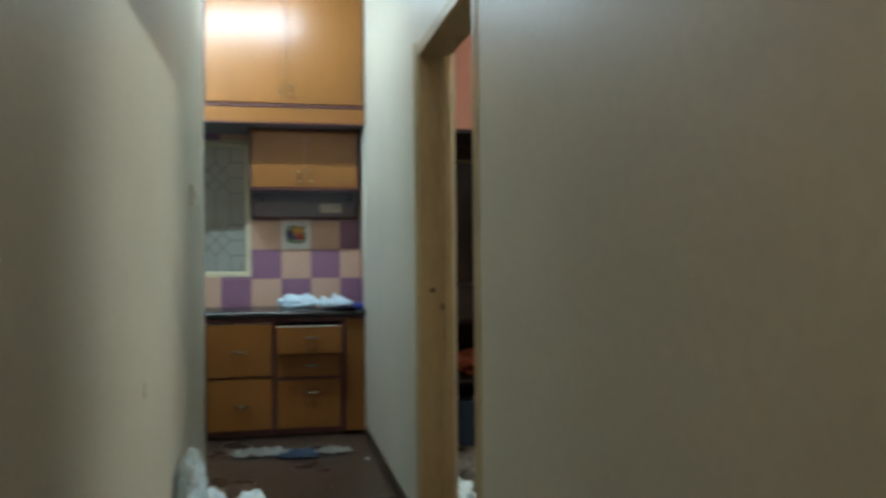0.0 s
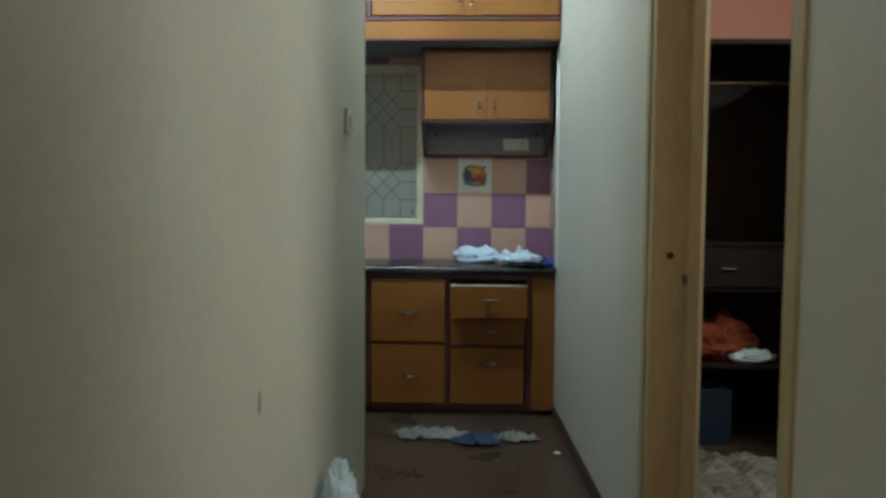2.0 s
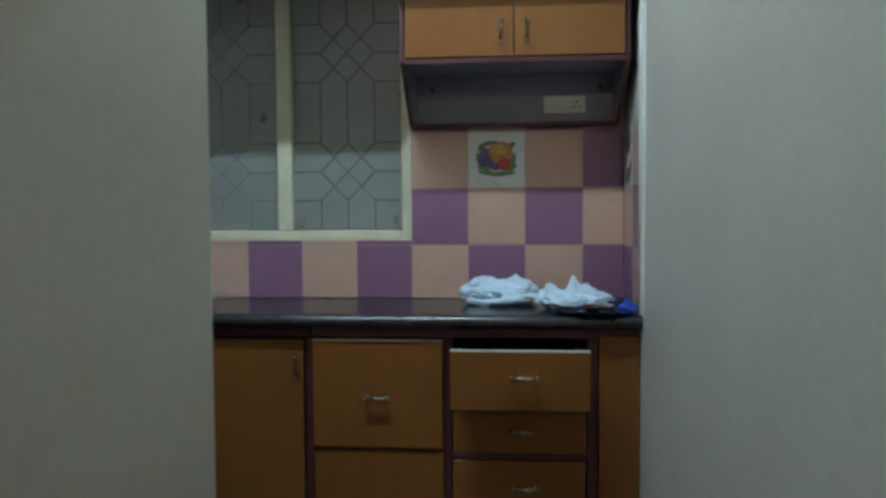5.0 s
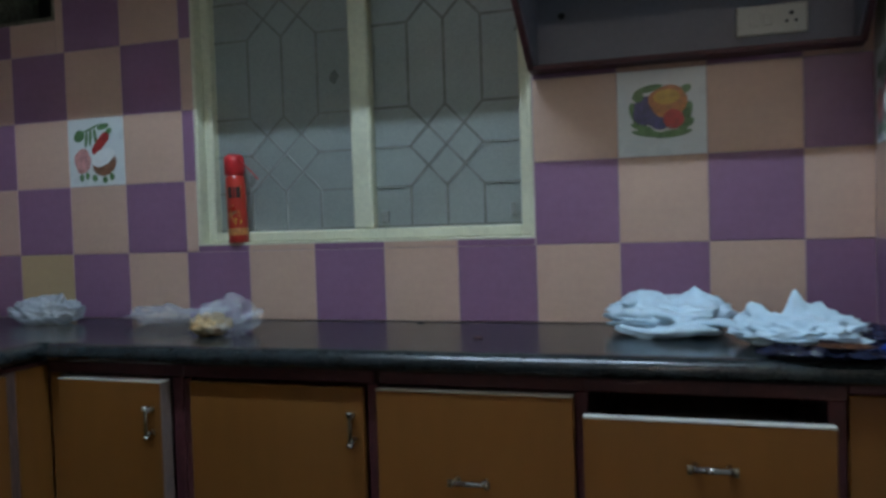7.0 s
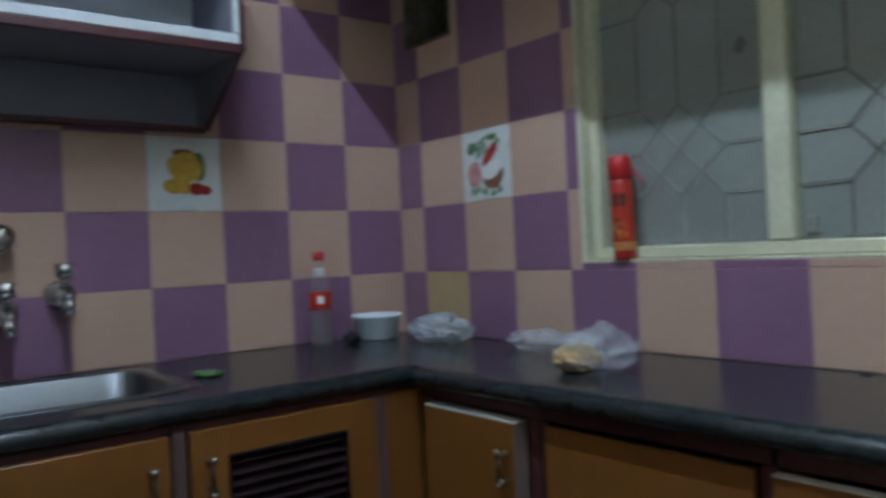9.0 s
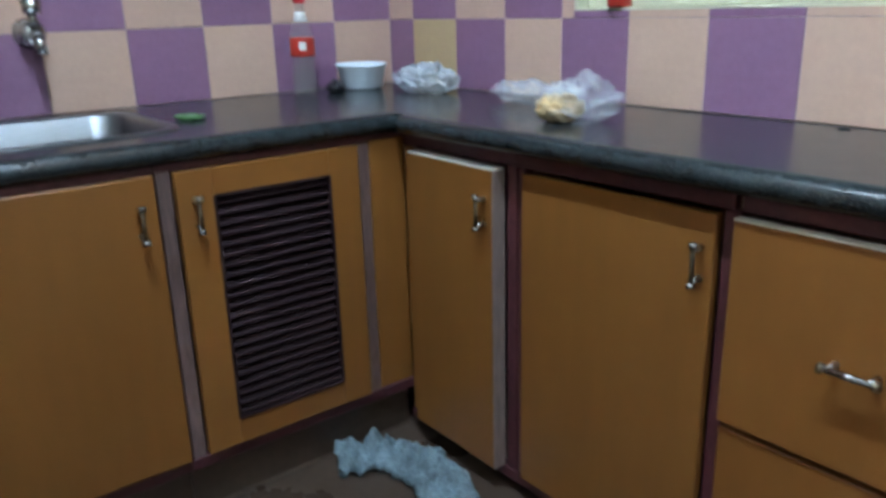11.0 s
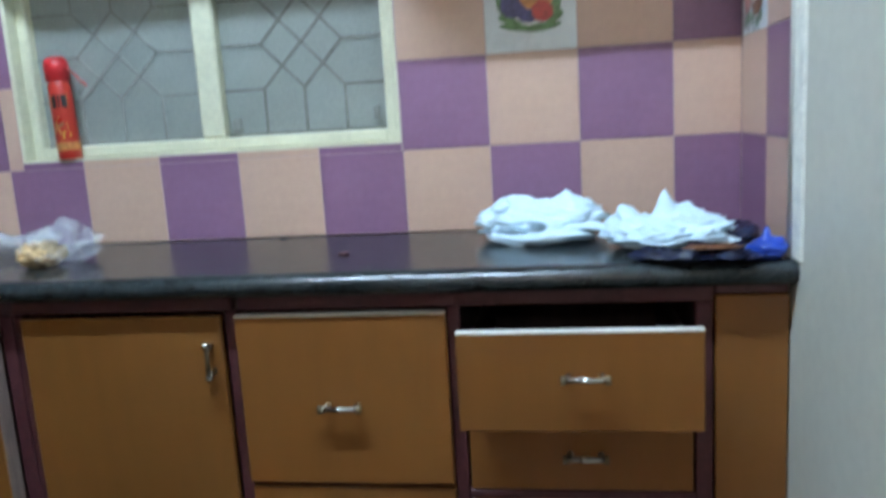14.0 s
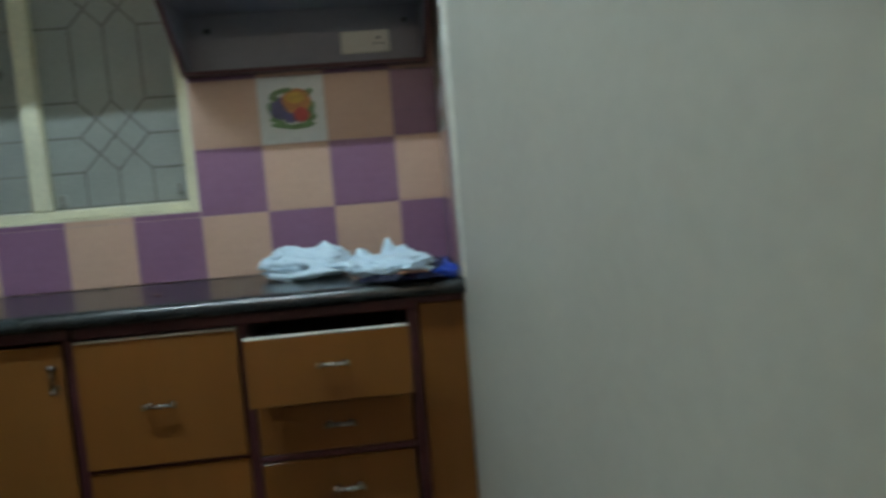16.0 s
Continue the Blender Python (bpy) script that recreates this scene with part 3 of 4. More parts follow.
bar_handle(d, 0.392, YF - TH + 0.006, 0.448)
part("mid_rail", box(0.178, 0.604, YF - 0.012, YF + 0.018, 0.366, 0.383, 0.002), MAROON, u4)
d = part("drawer", box(0.182, 0.598, YF - TH, YF, BOT, 0.362, 0.002), LAMINATE, u4)
bar_handle(d, 0.402, YF - TH, 0.268)
stile(u4, 0.606, 0.637)
# filler against the wall
filler = thing("filler_panel", (0.70, YF, FL), "narrow ochre laminate filler panel beside the wall", "panel")
part("board", box(0.639, XR - 0.012, YF - 0.012, YF + 0.006, BOT - 0.034, TOP - 0.066, 0.002), LAMINATE, filler)
part("edge_trim", box(0.639, XR - 0.012, YF - 0.008, YF + 0.006, TOP - 0.065, TOP - 0.047, 0.002), MAROON, filler)


def unit_left(y0, y1, label):
    u = thing("base_cabinet", (-1.5, (y0 + y1) / 2, FL), label, "cabinet", "base cabinets")
    bm = box(XL + 0.012, XF - 0.022, y0, y1, 0.100, 0.116, 0)
    part("body", bm, WORN, u, "bare wooden carcass")
    part("bottom_rail", box(XF - 0.02, XF + 0.004, y0, y1, 0.100, 0.130, 0.003), MAROON, u)
    part("top_rail", box(XF - 0.02, XF, y0, y1, HI + 0.018, TOP - 0.046, 0.002), MAROON, u)
    part("plinth", box(XF - 0.05, XF - 0.03, y0, y1, FL, 0.099, 0), FLOOR, u, "brown stone plinth")
    part("mortar_line", box(XF - 0.03, XF - 0.022, y0, y1, FL, FL + 0.004, 0.001), DUST, u, "pale line of mortar along the plinth")
    return u


LB, LH = 0.135, 0.768
u5 = unit_left(-1.024, -0.42, "ochre laminate sink cabinet with a louvred door")
part("corner_filler", box(XF - 0.018, XF + 0.001, -0.522, -0.421, LB - 0.006, LH + 0.004, 0.002), LAMINATE, u5)
part("stile", box(XF - 0.02, XF + 0.003, -0.560, -0.524, LB - 0.006, LH + 0.004, 0.002), SCUFFED, u5)
VY0, VY1, VZ0, VZ1 = -0.914, -0.641, 0.196, 0.710
bm = box(XF, XF + TH, -0.990, VY0, LB, LH, 0.0015)
box(XF, XF + TH, VY1, -0.563, LB, LH, 0.0015, bm)
box(XF, XF + TH, VY0, VY1, LB, VZ0, 0.0015, bm)
box(XF, XF + TH, VY0, VY1, VZ1, LH, 0.0015, bm)
d = part("door", bm, LAMINATE, u5, "door with a louvred opening")
# added black sheet: the dark cabinet inside, painted behind the slats
part("louvre_back", box(XF - 0.012, XF - 0.006, VY0 - 0.01, VY1 + 0.01, VZ0 - 0.01, VZ1 + 0.01, 0), UNLIT_DEPTH, d)
for b in ((VY0 - 0.002, VY0 + 0.004, VZ0, VZ1), (VY1 - 0.004, VY1 + 0.002, VZ0, VZ1), (VY0 + 0.004, VY1 - 0.004, VZ0 - 0.002, VZ0 + 0.004), (VY0 + 0.004, VY1 - 0.004, VZ1 - 0.004, VZ1 + 0.002)):
    part("louvre_frame", box(XF + 0.002, XF + TH + 0.003, *b, 0.001), LOUVRE, d)
slats = 22
for i in range(slats):
    z = VZ0 + 0.016 + (VZ1 - VZ0 - 0.03) * i / (slats - 1)
    part("slat", prism([(XF - 0.002, z + 0.009), (XF - 0.001, z + 0.012), (XF + TH - 0.002, z - 0.003), (XF + TH - 0.002, z - 0.006)], "y", VY0 + 0.004, VY1 - 0.004), LOUVRE, d)
drop_handle(d, XF + TH, -0.955, 0.680, (1, 0))
part("stile", box(XF - 0.02, XF + 0.003, -1.022, -0.993, LB - 0.006, LH + 0.004, 0.002), SCUFFED, u5, "worn bare wooden stile")
u6 = unit_left(YE, -1.026, "ochre laminate sink cabinet with a closed door")
d = part("door", box(XF, XF + TH, YE + 0.05, -1.030, LB, LH, 0.002), LAMINATE, u6)
drop_handle(d, XF + TH, -1.067, 0.680, (1, 0))
part("stile", box(XF - 0.02, XF + 0.003, YE, YE + 0.046, LB - 0.006, LH + 0.004, 0.002), MAROON, u6)

# ---- loft cupboards above the window ----
loft_cab = thing("loft_cupboard", (-0.5, -0.26, 2.066), "ochre laminate loft cupboard with maroon edging under the ceiling", "cupboard")
LY = -0.52
part("bottom_board", box(XL, XR, LY + 0.018, 0.0, 2.066, 2.096, 0.001), SHADED_GREY, loft_cab, "grey underside, darkened for shade")
part("band", box(XL, CR, LY, LY + 0.018, 2.068, 2.166, 0.002), LAMINATE, loft_cab)
part("lower_trim", box(XL, CR, LY - 0.004, LY + 0.018, 2.058, 2.067, 0.002), MAROON, loft_cab)
part("trim", box(XL, CR, LY - 0.006, LY + 0.018, 2.167, 2.187, 0.003), MAROON, loft_cab)
xs = [CR, -0.285, -1.05, XL]
for a, b in zip(xs[1:], xs):
    part("stile", box(a, a + 0.026, LY - 0.006, LY + 0.018, 2.188, CE - 0.02, 0.003), MAROON, loft_cab)
    mid = (a + b) / 2 + 0.012
    for k, (p, q) in enumerate(((a + 0.03, mid - 0.002), (mid + 0.002, b - 0.012))):
        d = part("door", box(p, q, LY - 0.012, LY + 0.006, 2.191, CE - 0.04, 0.002), LAMINATE, loft_cab)
        drop_handle(d, mid + (-0.035 if k == 0 else 0.035), LY - 0.012, 2.275)
part("stile", box(CR - 0.012, CR, LY - 0.006, LY + 0.018, 2.188, CE - 0.02, 0.003), MAROON, loft_cab)
part("top_trim", box(XL, CR, LY - 0.004, LY + 0.018, CE - 0.036, CE - 0.001, 0.002), MAROON, loft_cab)

# ---- wall cupboard beside the window ----
KX0, KX1, KY, KZ0, KZ1, KB = 0.002, 0.752, -0.30, 1.650, 2.064, 1.461
cup = thing("wall_cupboard", (0.38, -0.15, KB), "ochre two-door wall cupboard with an open niche below", "cupboard")
part("carcass", box(KX0 + 0.014, KX1 - 0.014, KY + 0.002, -0.002, KZ0, KZ1 - 0.014, 0.001), SHADED_GREY, cup, "grey-white laminate carcass, darkened for shade")
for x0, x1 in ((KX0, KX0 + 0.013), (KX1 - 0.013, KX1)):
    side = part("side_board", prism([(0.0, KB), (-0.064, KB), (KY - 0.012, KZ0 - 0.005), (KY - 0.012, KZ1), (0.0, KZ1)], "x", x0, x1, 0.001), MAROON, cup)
part("inner_lining", prism([(-0.004, KB + 0.012), (-0.052, KB + 0.012), (KY, KZ0 - 0.005), (-0.004, KZ0 - 0.001)], "x", KX0 + 0.0135, KX0 + 0.0165), SHADED_GREY, cup)
part("inner_lining", prism([(-0.004, KB + 0.012), (-0.052, KB + 0.012), (KY, KZ0 - 0.005), (-0.004, KZ0 - 0.001)], "x", KX1 - 0.0165, KX1 - 0.0135), SHADED_GREY, cup)
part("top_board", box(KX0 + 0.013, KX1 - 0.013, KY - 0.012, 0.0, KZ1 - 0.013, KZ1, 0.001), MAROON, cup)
part("niche_back", box(KX0 + 0.017, KX1 - 0.017, -0.008, -0.002, KB + 0.013, KZ0 - 0.001, 0), SHADED_GREY, cup, "grey-white back panel of the open niche, darkened for shade")
part("niche_shelf", box(KX0 + 0.013, KX1 - 0.013, -0.065, -0.002, KB, KB + 0.012, 0.002), MAROON, cup)
part("bottom_trim", box(KX0 + 0.013, KX1 - 0.013, KY - 0.012, KY + 0.002, KZ0 - 0.012, KZ0 + 0.006, 0.002), MAROON, cup)
midx = (KX0 + KX1) / 2
for k, (p, q) in enumerate(((KX0 + 0.018, midx - 0.0015), (midx + 0.0015, KX1 - 0.018))):
    d = part("door", box(p, q, KY - 0.016, KY + 0.001, KZ0 + 0.008, KZ1 - 0.016, 0.002), LAMINATE, cup)
    drop_handle(d, midx + (-0.042 if k == 0 else 0.042), KY - 0.016, 1.735)
for x, z in ((0.08, 1.60), (0.69, 1.60)):
    part("screw", rod((x, -0.0085, z), (x, -0.0125, z), 0.009, 0.007, 10), BLACK, cup, "dark hanging screw")
sock = thing("socket_plate", (0.565, -0.012, 1.50), "ivory switch and socket plate in the niche", "socket")
part("plate", box(0.487, 0.640, -0.02, -0.0085, 1.503, 1.572, 0.004), SWITCH_WHITE, sock)
part("rocker", box(0.515, 0.535, -0.025, -0.0195, 1.523, 1.552, 0.002), SWITCH_WHITE, sock)
part("rocker", box(0.545, 0.565, -0.025, -0.0195, 1.523, 1.552, 0.002), SWITCH_WHITE, sock)
for dx, dz, r in ((0.0, 0.012, 0.005), (-0.010, -0.006, 0.004), (0.010, -0.006, 0.004)):
    part("pin_hole", rod((0.605 + dx, -0.0185, 1.536 + dz), (0.605 + dx, -0.0205, 1.536 + dz), r, None, 12), BLACK, sock)

# ---- open wall cupboard over the sink ----
QY1, QY0, QZ0 = -0.680, -1.52, 1.636
cup2 = thing("wall_cupboard", (-1.65, -1.1, KB), "open white-lined wall cupboard with maroon edging over the sink", "cupboard")
for y0, y1 in ((QY1 - 0.013, QY1), (QY0, QY0 + 0.013)):
    part("side_board", prism([(XL, KB), (XL + 0.055, KB), (XL + 0.312, QZ0 - 0.005), (XL + 0.312, KZ1), (XL, KZ1)], "y", y0, y1, 0.001), MAROON, cup2)
    yy = y0 - 0.003 if y0 > -1 else y1
    part("inner_lining", prism([(XL + 0.004, KB + 0.013), (XL + 0.052, KB + 0.013), (XL + 0.30, QZ0 - 0.012), (XL + 0.30, KZ1 - 0.016), (XL + 0.004, KZ1 - 0.016)], "y", yy, yy + 0.003), SHADED_GREY, cup2)
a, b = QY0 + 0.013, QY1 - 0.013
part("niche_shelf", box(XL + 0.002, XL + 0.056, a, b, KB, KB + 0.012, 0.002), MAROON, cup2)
part("niche_back", box(XL + 0.002, XL + 0.008, a, b, KB + 0.013, QZ0 - 0.019, 0), SHADED_GREY, cup2)
part("floor_board", box(XL + 0.008, XL + 0.30, a, b, QZ0 - 0.018, QZ0, 0.001), SHADED_GREY, cup2, "grey-white laminate board, darkened for shade")
part("front_trim", box(XL + 0.301, XL + 0.314, a, b, QZ0 - 0.02, QZ0 + 0.004, 0.002), MAROON, cup2)
part("front_lip", box(XL + 0.298, XL + 0.311, a, b, QZ0 + 0.0045, QZ0 + 0.03, 0.002), WHITE_INSIDE, cup2, "white front lip")
part("back_lining", box(XL + 0.002, XL + 0.01, a, b, QZ0 + 0.001, KZ1 - 0.016, 0), WHITE_INSIDE, cup2)
part("shelf", box(XL + 0.011, XL + 0.28, a, b, 1.85, 1.862, 0.001), WHITE_INSIDE, cup2)
part("top_board", box(XL + 0.002, XL + 0.312, a, b, KZ1 - 0.015, KZ1, 0.001), MAROON, cup2)
part("white_edge", box(XL + 0.300, XL + 0.314, b - 0.016, b, QZ0 + 0.031, KZ1 - 0.016, 0.002), WHITE_INSIDE, cup2)

# ---- tube lights ----


def tube_light(x, y, z, length, along, glowing, label):
    t = thing("tube_light", (x, y, z), label, "tube light")
    u = Vector((1, 0, 0)) if along == "x" else Vector((0, 1, 0))
    c = Vector((x, y, z))
    h = length / 2
    if along == "x":
        # unseen tray, made this wide to block the tube's light towards the ceiling
        part("batten", box(x - h, x + h, y - 0.075, y + 0.075, z + 0.03, z + 0.07, 0.004), SWITCH_WHITE, t)
        for s in (-1, 1):
            part("holder", box(x + s * h - 0.012, x + s * h + 0.012, y - 0.016, y + 0.016, z - 0.018, z + 0.03, 0.003), SWITCH_WHITE, t)
    else:
        part("batten", box(x + 0.03, x + 0.07, y - h, y + h, z - 0.025, z + 0.025, 0.004), SWITCH_WHITE, t)
        for s in (-1, 1):
            part("holder", box(x - 0.018, x + 0.03, y + s * h - 0.012, y + s * h + 0.012, z - 0.016, z + 0.016, 0.003), SWITCH_WHITE, t)
    part("tube", rod(c - u * (h - 0.014), c + u * (h - 0.014), 0.014, None, 16), glowing, t, "lit fluorescent tube", smooth=True)
    return t


tube_light(-0.24, -1.27, CE - 0.072, 1.2, "x", TUBE_GLOW, "lit fluorescent tube light on the kitchen ceiling")
tube_light(2.585, -2.40, 2.25, 1.0, "y", ROOM_GLOW, "lit fluorescent tube light on the bedroom wall")
tube_light(0.44, -6.7, CE - 0.072, 0.6, "x", HALL_GLOW, "lit fluorescent tube light on the corridor ceiling")

# ---- bedroom doorway ----
door = thing("door_1", (CR, (DOOR_A + DOOR_B) / 2, FL), "tan painted wooden door frame of an open bedroom doorway", "door frame", kind="structure")
FW = 0.05
x0, x1 = CR - 0.006, CR + 0.135


def jamb(y0, y1, s, nm):
    """One upright of the frame with a rebate; s is the way its face looks along the corridor."""
    face = y0 if s < 0 else y1
    back = y1 if s < 0 else y0
    pts = [(x0, back), (x0, face), (x0 + 0.102, face), (x0 + 0.102, face + s * 0.014), (x1, face + s * 0.014), (x1, back)]
    return part(nm, prism(pts, "z", FL, DOOR_H, 0.002), JAMB_PAINT, door)


far = jamb(DOOR_A - FW, DOOR_A, -1, "jamb")
jamb(DOOR_B, DOOR_B + FW, 1, "jamb")
part("head", box(x0, x1, DOOR_B + FW, DOOR_A - FW, DOOR_H - 0.05, DOOR_H, 0.003), JAMB_PAINT, door)
part("moulding", box(x0 - 0.006, x0 + 0.001, DOOR_A - 0.012, DOOR_A + 0.028, FL, DOOR_H + 0.02, 0.003), JAMB_PAINT, door)
part("bolt_hole", rod((CR + 0.049, DOOR_A - FW - 0.0015, 1.035), (CR + 0.049, DOOR_A - FW + 0.01, 1.035), 0.011, None, 16), BLACK, door, "dark drilled bolt hole")
part("strike", box(CR + 0.085, CR + 0.099, DOOR_A - FW - 0.014, DOOR_A - FW + 0.002, 0.95, 0.98, 0.002), DULL_METAL, door, "small metal strike")

for ob in door.children:
    lean_out(ob)

# skirting along the corridor's right wall
lean_out(single("baseboard", box(CR - 0.008, CR, DOOR_A + 0.03, -0.445, FL, FL + 0.07, 0.002), FLOOR, (CR, -1.4, FL), "dark brown stone skirting along the corridor wall", "skirting", kind="structure"))

# conduit down the edge of the plaster
pipe = thing("conduit_pipe", (CR - 0.004, -0.437, TOP), "thin white conduit pipe down the plaster edge", "pipe")
part("pipe", rod((CR + 0.001, -0.433, TOP - 0.01), (CR + 0.001, -0.433, 2.056), 0.0095, None, 12), SWITCH_WHITE, pipe, smooth=True)
part("coupling", rod((CR + 0.001, -0.433, 1.545), (CR + 0.001, -0.433, 1.565), 0.0125, None, 12), SWITCH_WHITE, pipe, smooth=True)

# switch plate on the left corridor wall
sw = thing("switch_plate", (CW, -2.05, 1.42), "ivory wall switch plate on the corridor wall", "switch")
part("plate", box(CW + 0.0005, CW + 0.012, -2.10, -2.0, 1.42, 1.508, 0.004), SWITCH_WHITE, sw)
part("rocker", box(CW + 0.0115, CW + 0.02, -2.075, -2.055, 1.445, 1.485, 0.002), SWITCH_WHITE, sw)
part("rocker", box(CW + 0.0115, CW + 0.02, -2.045, -2.025, 1.445, 1.485, 0.002), SWITCH_WHITE, sw)
# grey scuff where the plaster chipped
single("wall_scuff", prism([(-3.220, 0.752), (-3.208, 0.757), (-3.205, 0.785), (-3.212, 0.803), (-3.222, 0.792), (-3.225, 0.766)], "x", CW, CW + 0.0012), PALE_IRON, (CW, -3.21, 0.75), "grey chipped scuff mark in the wall paint", "mark")

# ---- bedroom ----
ward = thing("wardrobe", (1.5, -0.72, FL), "dark stained open wooden wardrobe against the bedroom wall", "wardrobe")
wx0, wx1, wy0, wy1, wz = CR + 0.19, 2.05, -1.0, -0.44, 1.945
part("side_panel", box(wx0, wx0 + 0.02, wy0, wy1, FL, wz, 0.002), DARK_WOOD, ward)
part("side_panel", box(wx1 - 0.02, wx1, wy0, wy1, FL, wz, 0.002), DARK_WOOD, ward)
part("back_panel", box(wx0 + 0.02, wx1 - 0.02, wy1 - 0.01, wy1, FL, wz, 0.001), DARK_WOOD, ward)
part("top_panel", box(wx0, wx1, wy0 - 0.01, wy1, wz, wz + 0.025, 0.003), DARK_WOOD, ward)
part("shelf", box(wx0 + 0.02, wx1 - 0.02, wy0 + 0.02, wy1 - 0.012, 0.38, 0.40, 0.002), DARK_WOOD, ward)
part("shelf", box(wx0 + 0.02, wx1 - 0.02, wy0 + 0.02, wy1 - 0.012, 0.76, 0.78, 0.002), DARK_WOOD, ward)
part("shelf", box(wx0 + 0.02, wx1 - 0.02, wy0 + 0.02, wy1 - 0.012, 0.98, 1.0, 0.002), DARK_WOOD, ward)
dr = part("drawer", box(wx0 + 0.024, wx1 - 0.024, wy0 + 0.004, wy0 + 0.022, 0.785, 0.975, 0.002), DARK_WOOD, ward)
part("handle", box(1.50, 1.57, wy0 - 0.014, wy0 + 0.004, 0.868, 0.878, 0.003), CHROME, dr, "small bright handle")
part("hanging_rod", rod((wx0 + 0.02, -0.74, 1.80), (wx1 - 0.02, -0.74, 1.80), 0.009, None, 12), PULL_METAL, ward, "thin metal hanging rail", smooth=True)
part("door", box(wx1 - 0.004, wx1 + 0.016, wy0 - 0.52, wy0 - 0.014, FL + 0.05, wz, 0.003), DARK_WOOD, ward, "wardrobe door standing open")
single("folded_clothes", crumple((1.53, -0.80, 0.40), (0.19, 0.13, 0.19), 3, 0.34, 5, ((0.3, 0.0, 0.3, 0.25),)), CLOTH_ORANGE, (1.57, -0.83, 0.40), "heap of orange clothes on a wardrobe shelf", "clothes", smooth=True)
single("hanging_cloth", crumple((1.69, -0.90, 0.40), (0.10, 0.06, 0.06), 5, 0.4, 4), BAG_WHITE, (1.74, -0.91, 0.40), "white cloth hanging over the wardrobe shelf", "clothes", smooth=True)
single("storage_box", box(1.32, 1.60, -0.92, -0.70, FL + 0.0, 0.26, 0.012, seg=2), material("blue_box_plastic", (0.006, 0.020, 0.042), 0.5), (1.46, -0.8, FL), "dark blue plastic storage box inside the wardrobe", "box")
single("blanket", cloth_sheet(0.3, (1.42, -1.62, FL), (0.50, 0.52), 0.10, 4, 60), CLOTH_GREY, (1.42, -1.62, FL), "rumpled grey striped blanket on the bedroom floor", "blanket", smooth=True)
single("paper_scrap", crumple((1.12, -1.35, FL + 0.07), (0.06, 0.05, 0.05), 8, 0.4, 3), BAG_WHITE, (1.12, -1.35, FL + 0.07), "crumpled white paper lying on the blanket", "paper", smooth=True)
single("plastic_bag", crumple((0.98, -2.15, FL), (0.12, 0.14, 0.16), 9, 0.4, 4), BAG_WHITE, (0.98, -2.15, FL), "crumpled white plastic bag on the bedroom floor", "bag", "white plastic bags", smooth=True)

# ---- things on the floor ----
bag = thing("plastic_bag", (-0.03, -2.66, FL), "crumpled white plastic bag on the floor by the wall", "bag", "white plastic bags")
part("body", crumple((-0.055, -2.66, FL), (0.095, 0.17, 0.33), 2, 0.26, 5, (), None, 3), BAG_WHITE, bag, smooth=True)
part("handle_loop", crumple((-0.095, -2.60, FL + 0.18), (0.050, 0.085, 0.27), 12, 0.30, 5, (), None, 3), BAG_WHITE, bag, smooth=True)
part("side_fold", crumple((0.03, -2.74, FL), (0.075, 0.10, 0.27), 15, 0.22, 5, ((0.1, 0.0, 0.2, 0.2),), None, 3), BAG_WHITE, bag, smooth=True)
part("side_fold", crumple((0.13, -2.69, FL), (0.115, 0.13, 0.33), 16, 0.18, 5, (), None, 2), BAG_WHITE, bag, smooth=True)


def swept_cloth(centreline, width, height, seed, n=90, m=26):
    """A long rumpled cloth pushed into a curve, with folds across its length and a ragged hem."""
    bm = bmesh.new()
    pts = [Vector((x, y, 0)) for x, y in centreline]
    grid = []
    for i in range(n):
        f = i / (n - 1) * (len(pts) - 1)
        k = min(int(f), len(pts) - 2)
        h0, h1, h2, h3 = pts[max(k - 1, 0)], pts[k], pts[k + 1], pts[min(k + 2, len(pts) - 1)]
        g = f - k
        p = 0.5 * ((2 * h1) + (h2 - h0) * g + (2 * h0 - 5 * h1 + 4 * h2 - h3) * g * g + (3 * h1 - h0 - 3 * h2 + h3) * g ** 3)
        d = ((h2 - h0) * (1 - g) + (h3 - h1) * g).normalized()
        side = Vector((-d.y, d.x, 0))
        w = width * (0.55 + 0.45 * math.sin(math.pi * (i + 4) / (n + 7)) ** 0.6)
        row = []
        for j in range(m):
            v = 2 * j / (m - 1) - 1
            edge = 1 - v * v
            q = Vector((i * 0.15, v * 1.9, seed))
            rag = 0.42 * noise.noise(Vector((i * 0.19, math.copysign(3, v), seed))) * abs(v)
            z = height * (0.12 + 0.88 * edge ** 0.7) * (0.35 + abs(noise.noise(q)) * 1.1 + 0.5 * abs(noise.noise(q * 2.4)))
            at = p + side * w * (v + rag) + d * 0.012 * noise.noise(q * 1.7)
            row.append(bm.verts.new((at.x, at.y, FL + 0.005 + z)))
        grid.append(row)
    faces = []
    for r, q in zip(grid, grid[1:]):
        for j in range(m - 1):
            faces.append(bm.faces.new((r[j], q[j], q[j + 1], r[j + 1])))
    bmesh.ops.solidify(bm, geom=faces, thickness=0.005)
    return bm


single("floor_cloth", swept_cloth([(-1.13, -0.69), (-1.08, -0.575), (-0.96, -0.535), (-0.84, -0.565), (-0.765, -0.62)], 0.070, 0.058, 6), CLOTH_PALE, (-0.95, -0.6, FL), "rumpled pale blue floor cloth by the cabinets", "cloth", "cloths on the kitchen floor", smooth=True)
single("floor_cloth", cloth_sheet(0.4, (0.09, -0.85, FL), (0.20, 0.085), 0.05, 11), CLOTH_WHITE, (0.10, -0.86, FL), "rumpled off-white cloth on the kitchen floor", "cloth", "cloths on the kitchen floor", smooth=True)
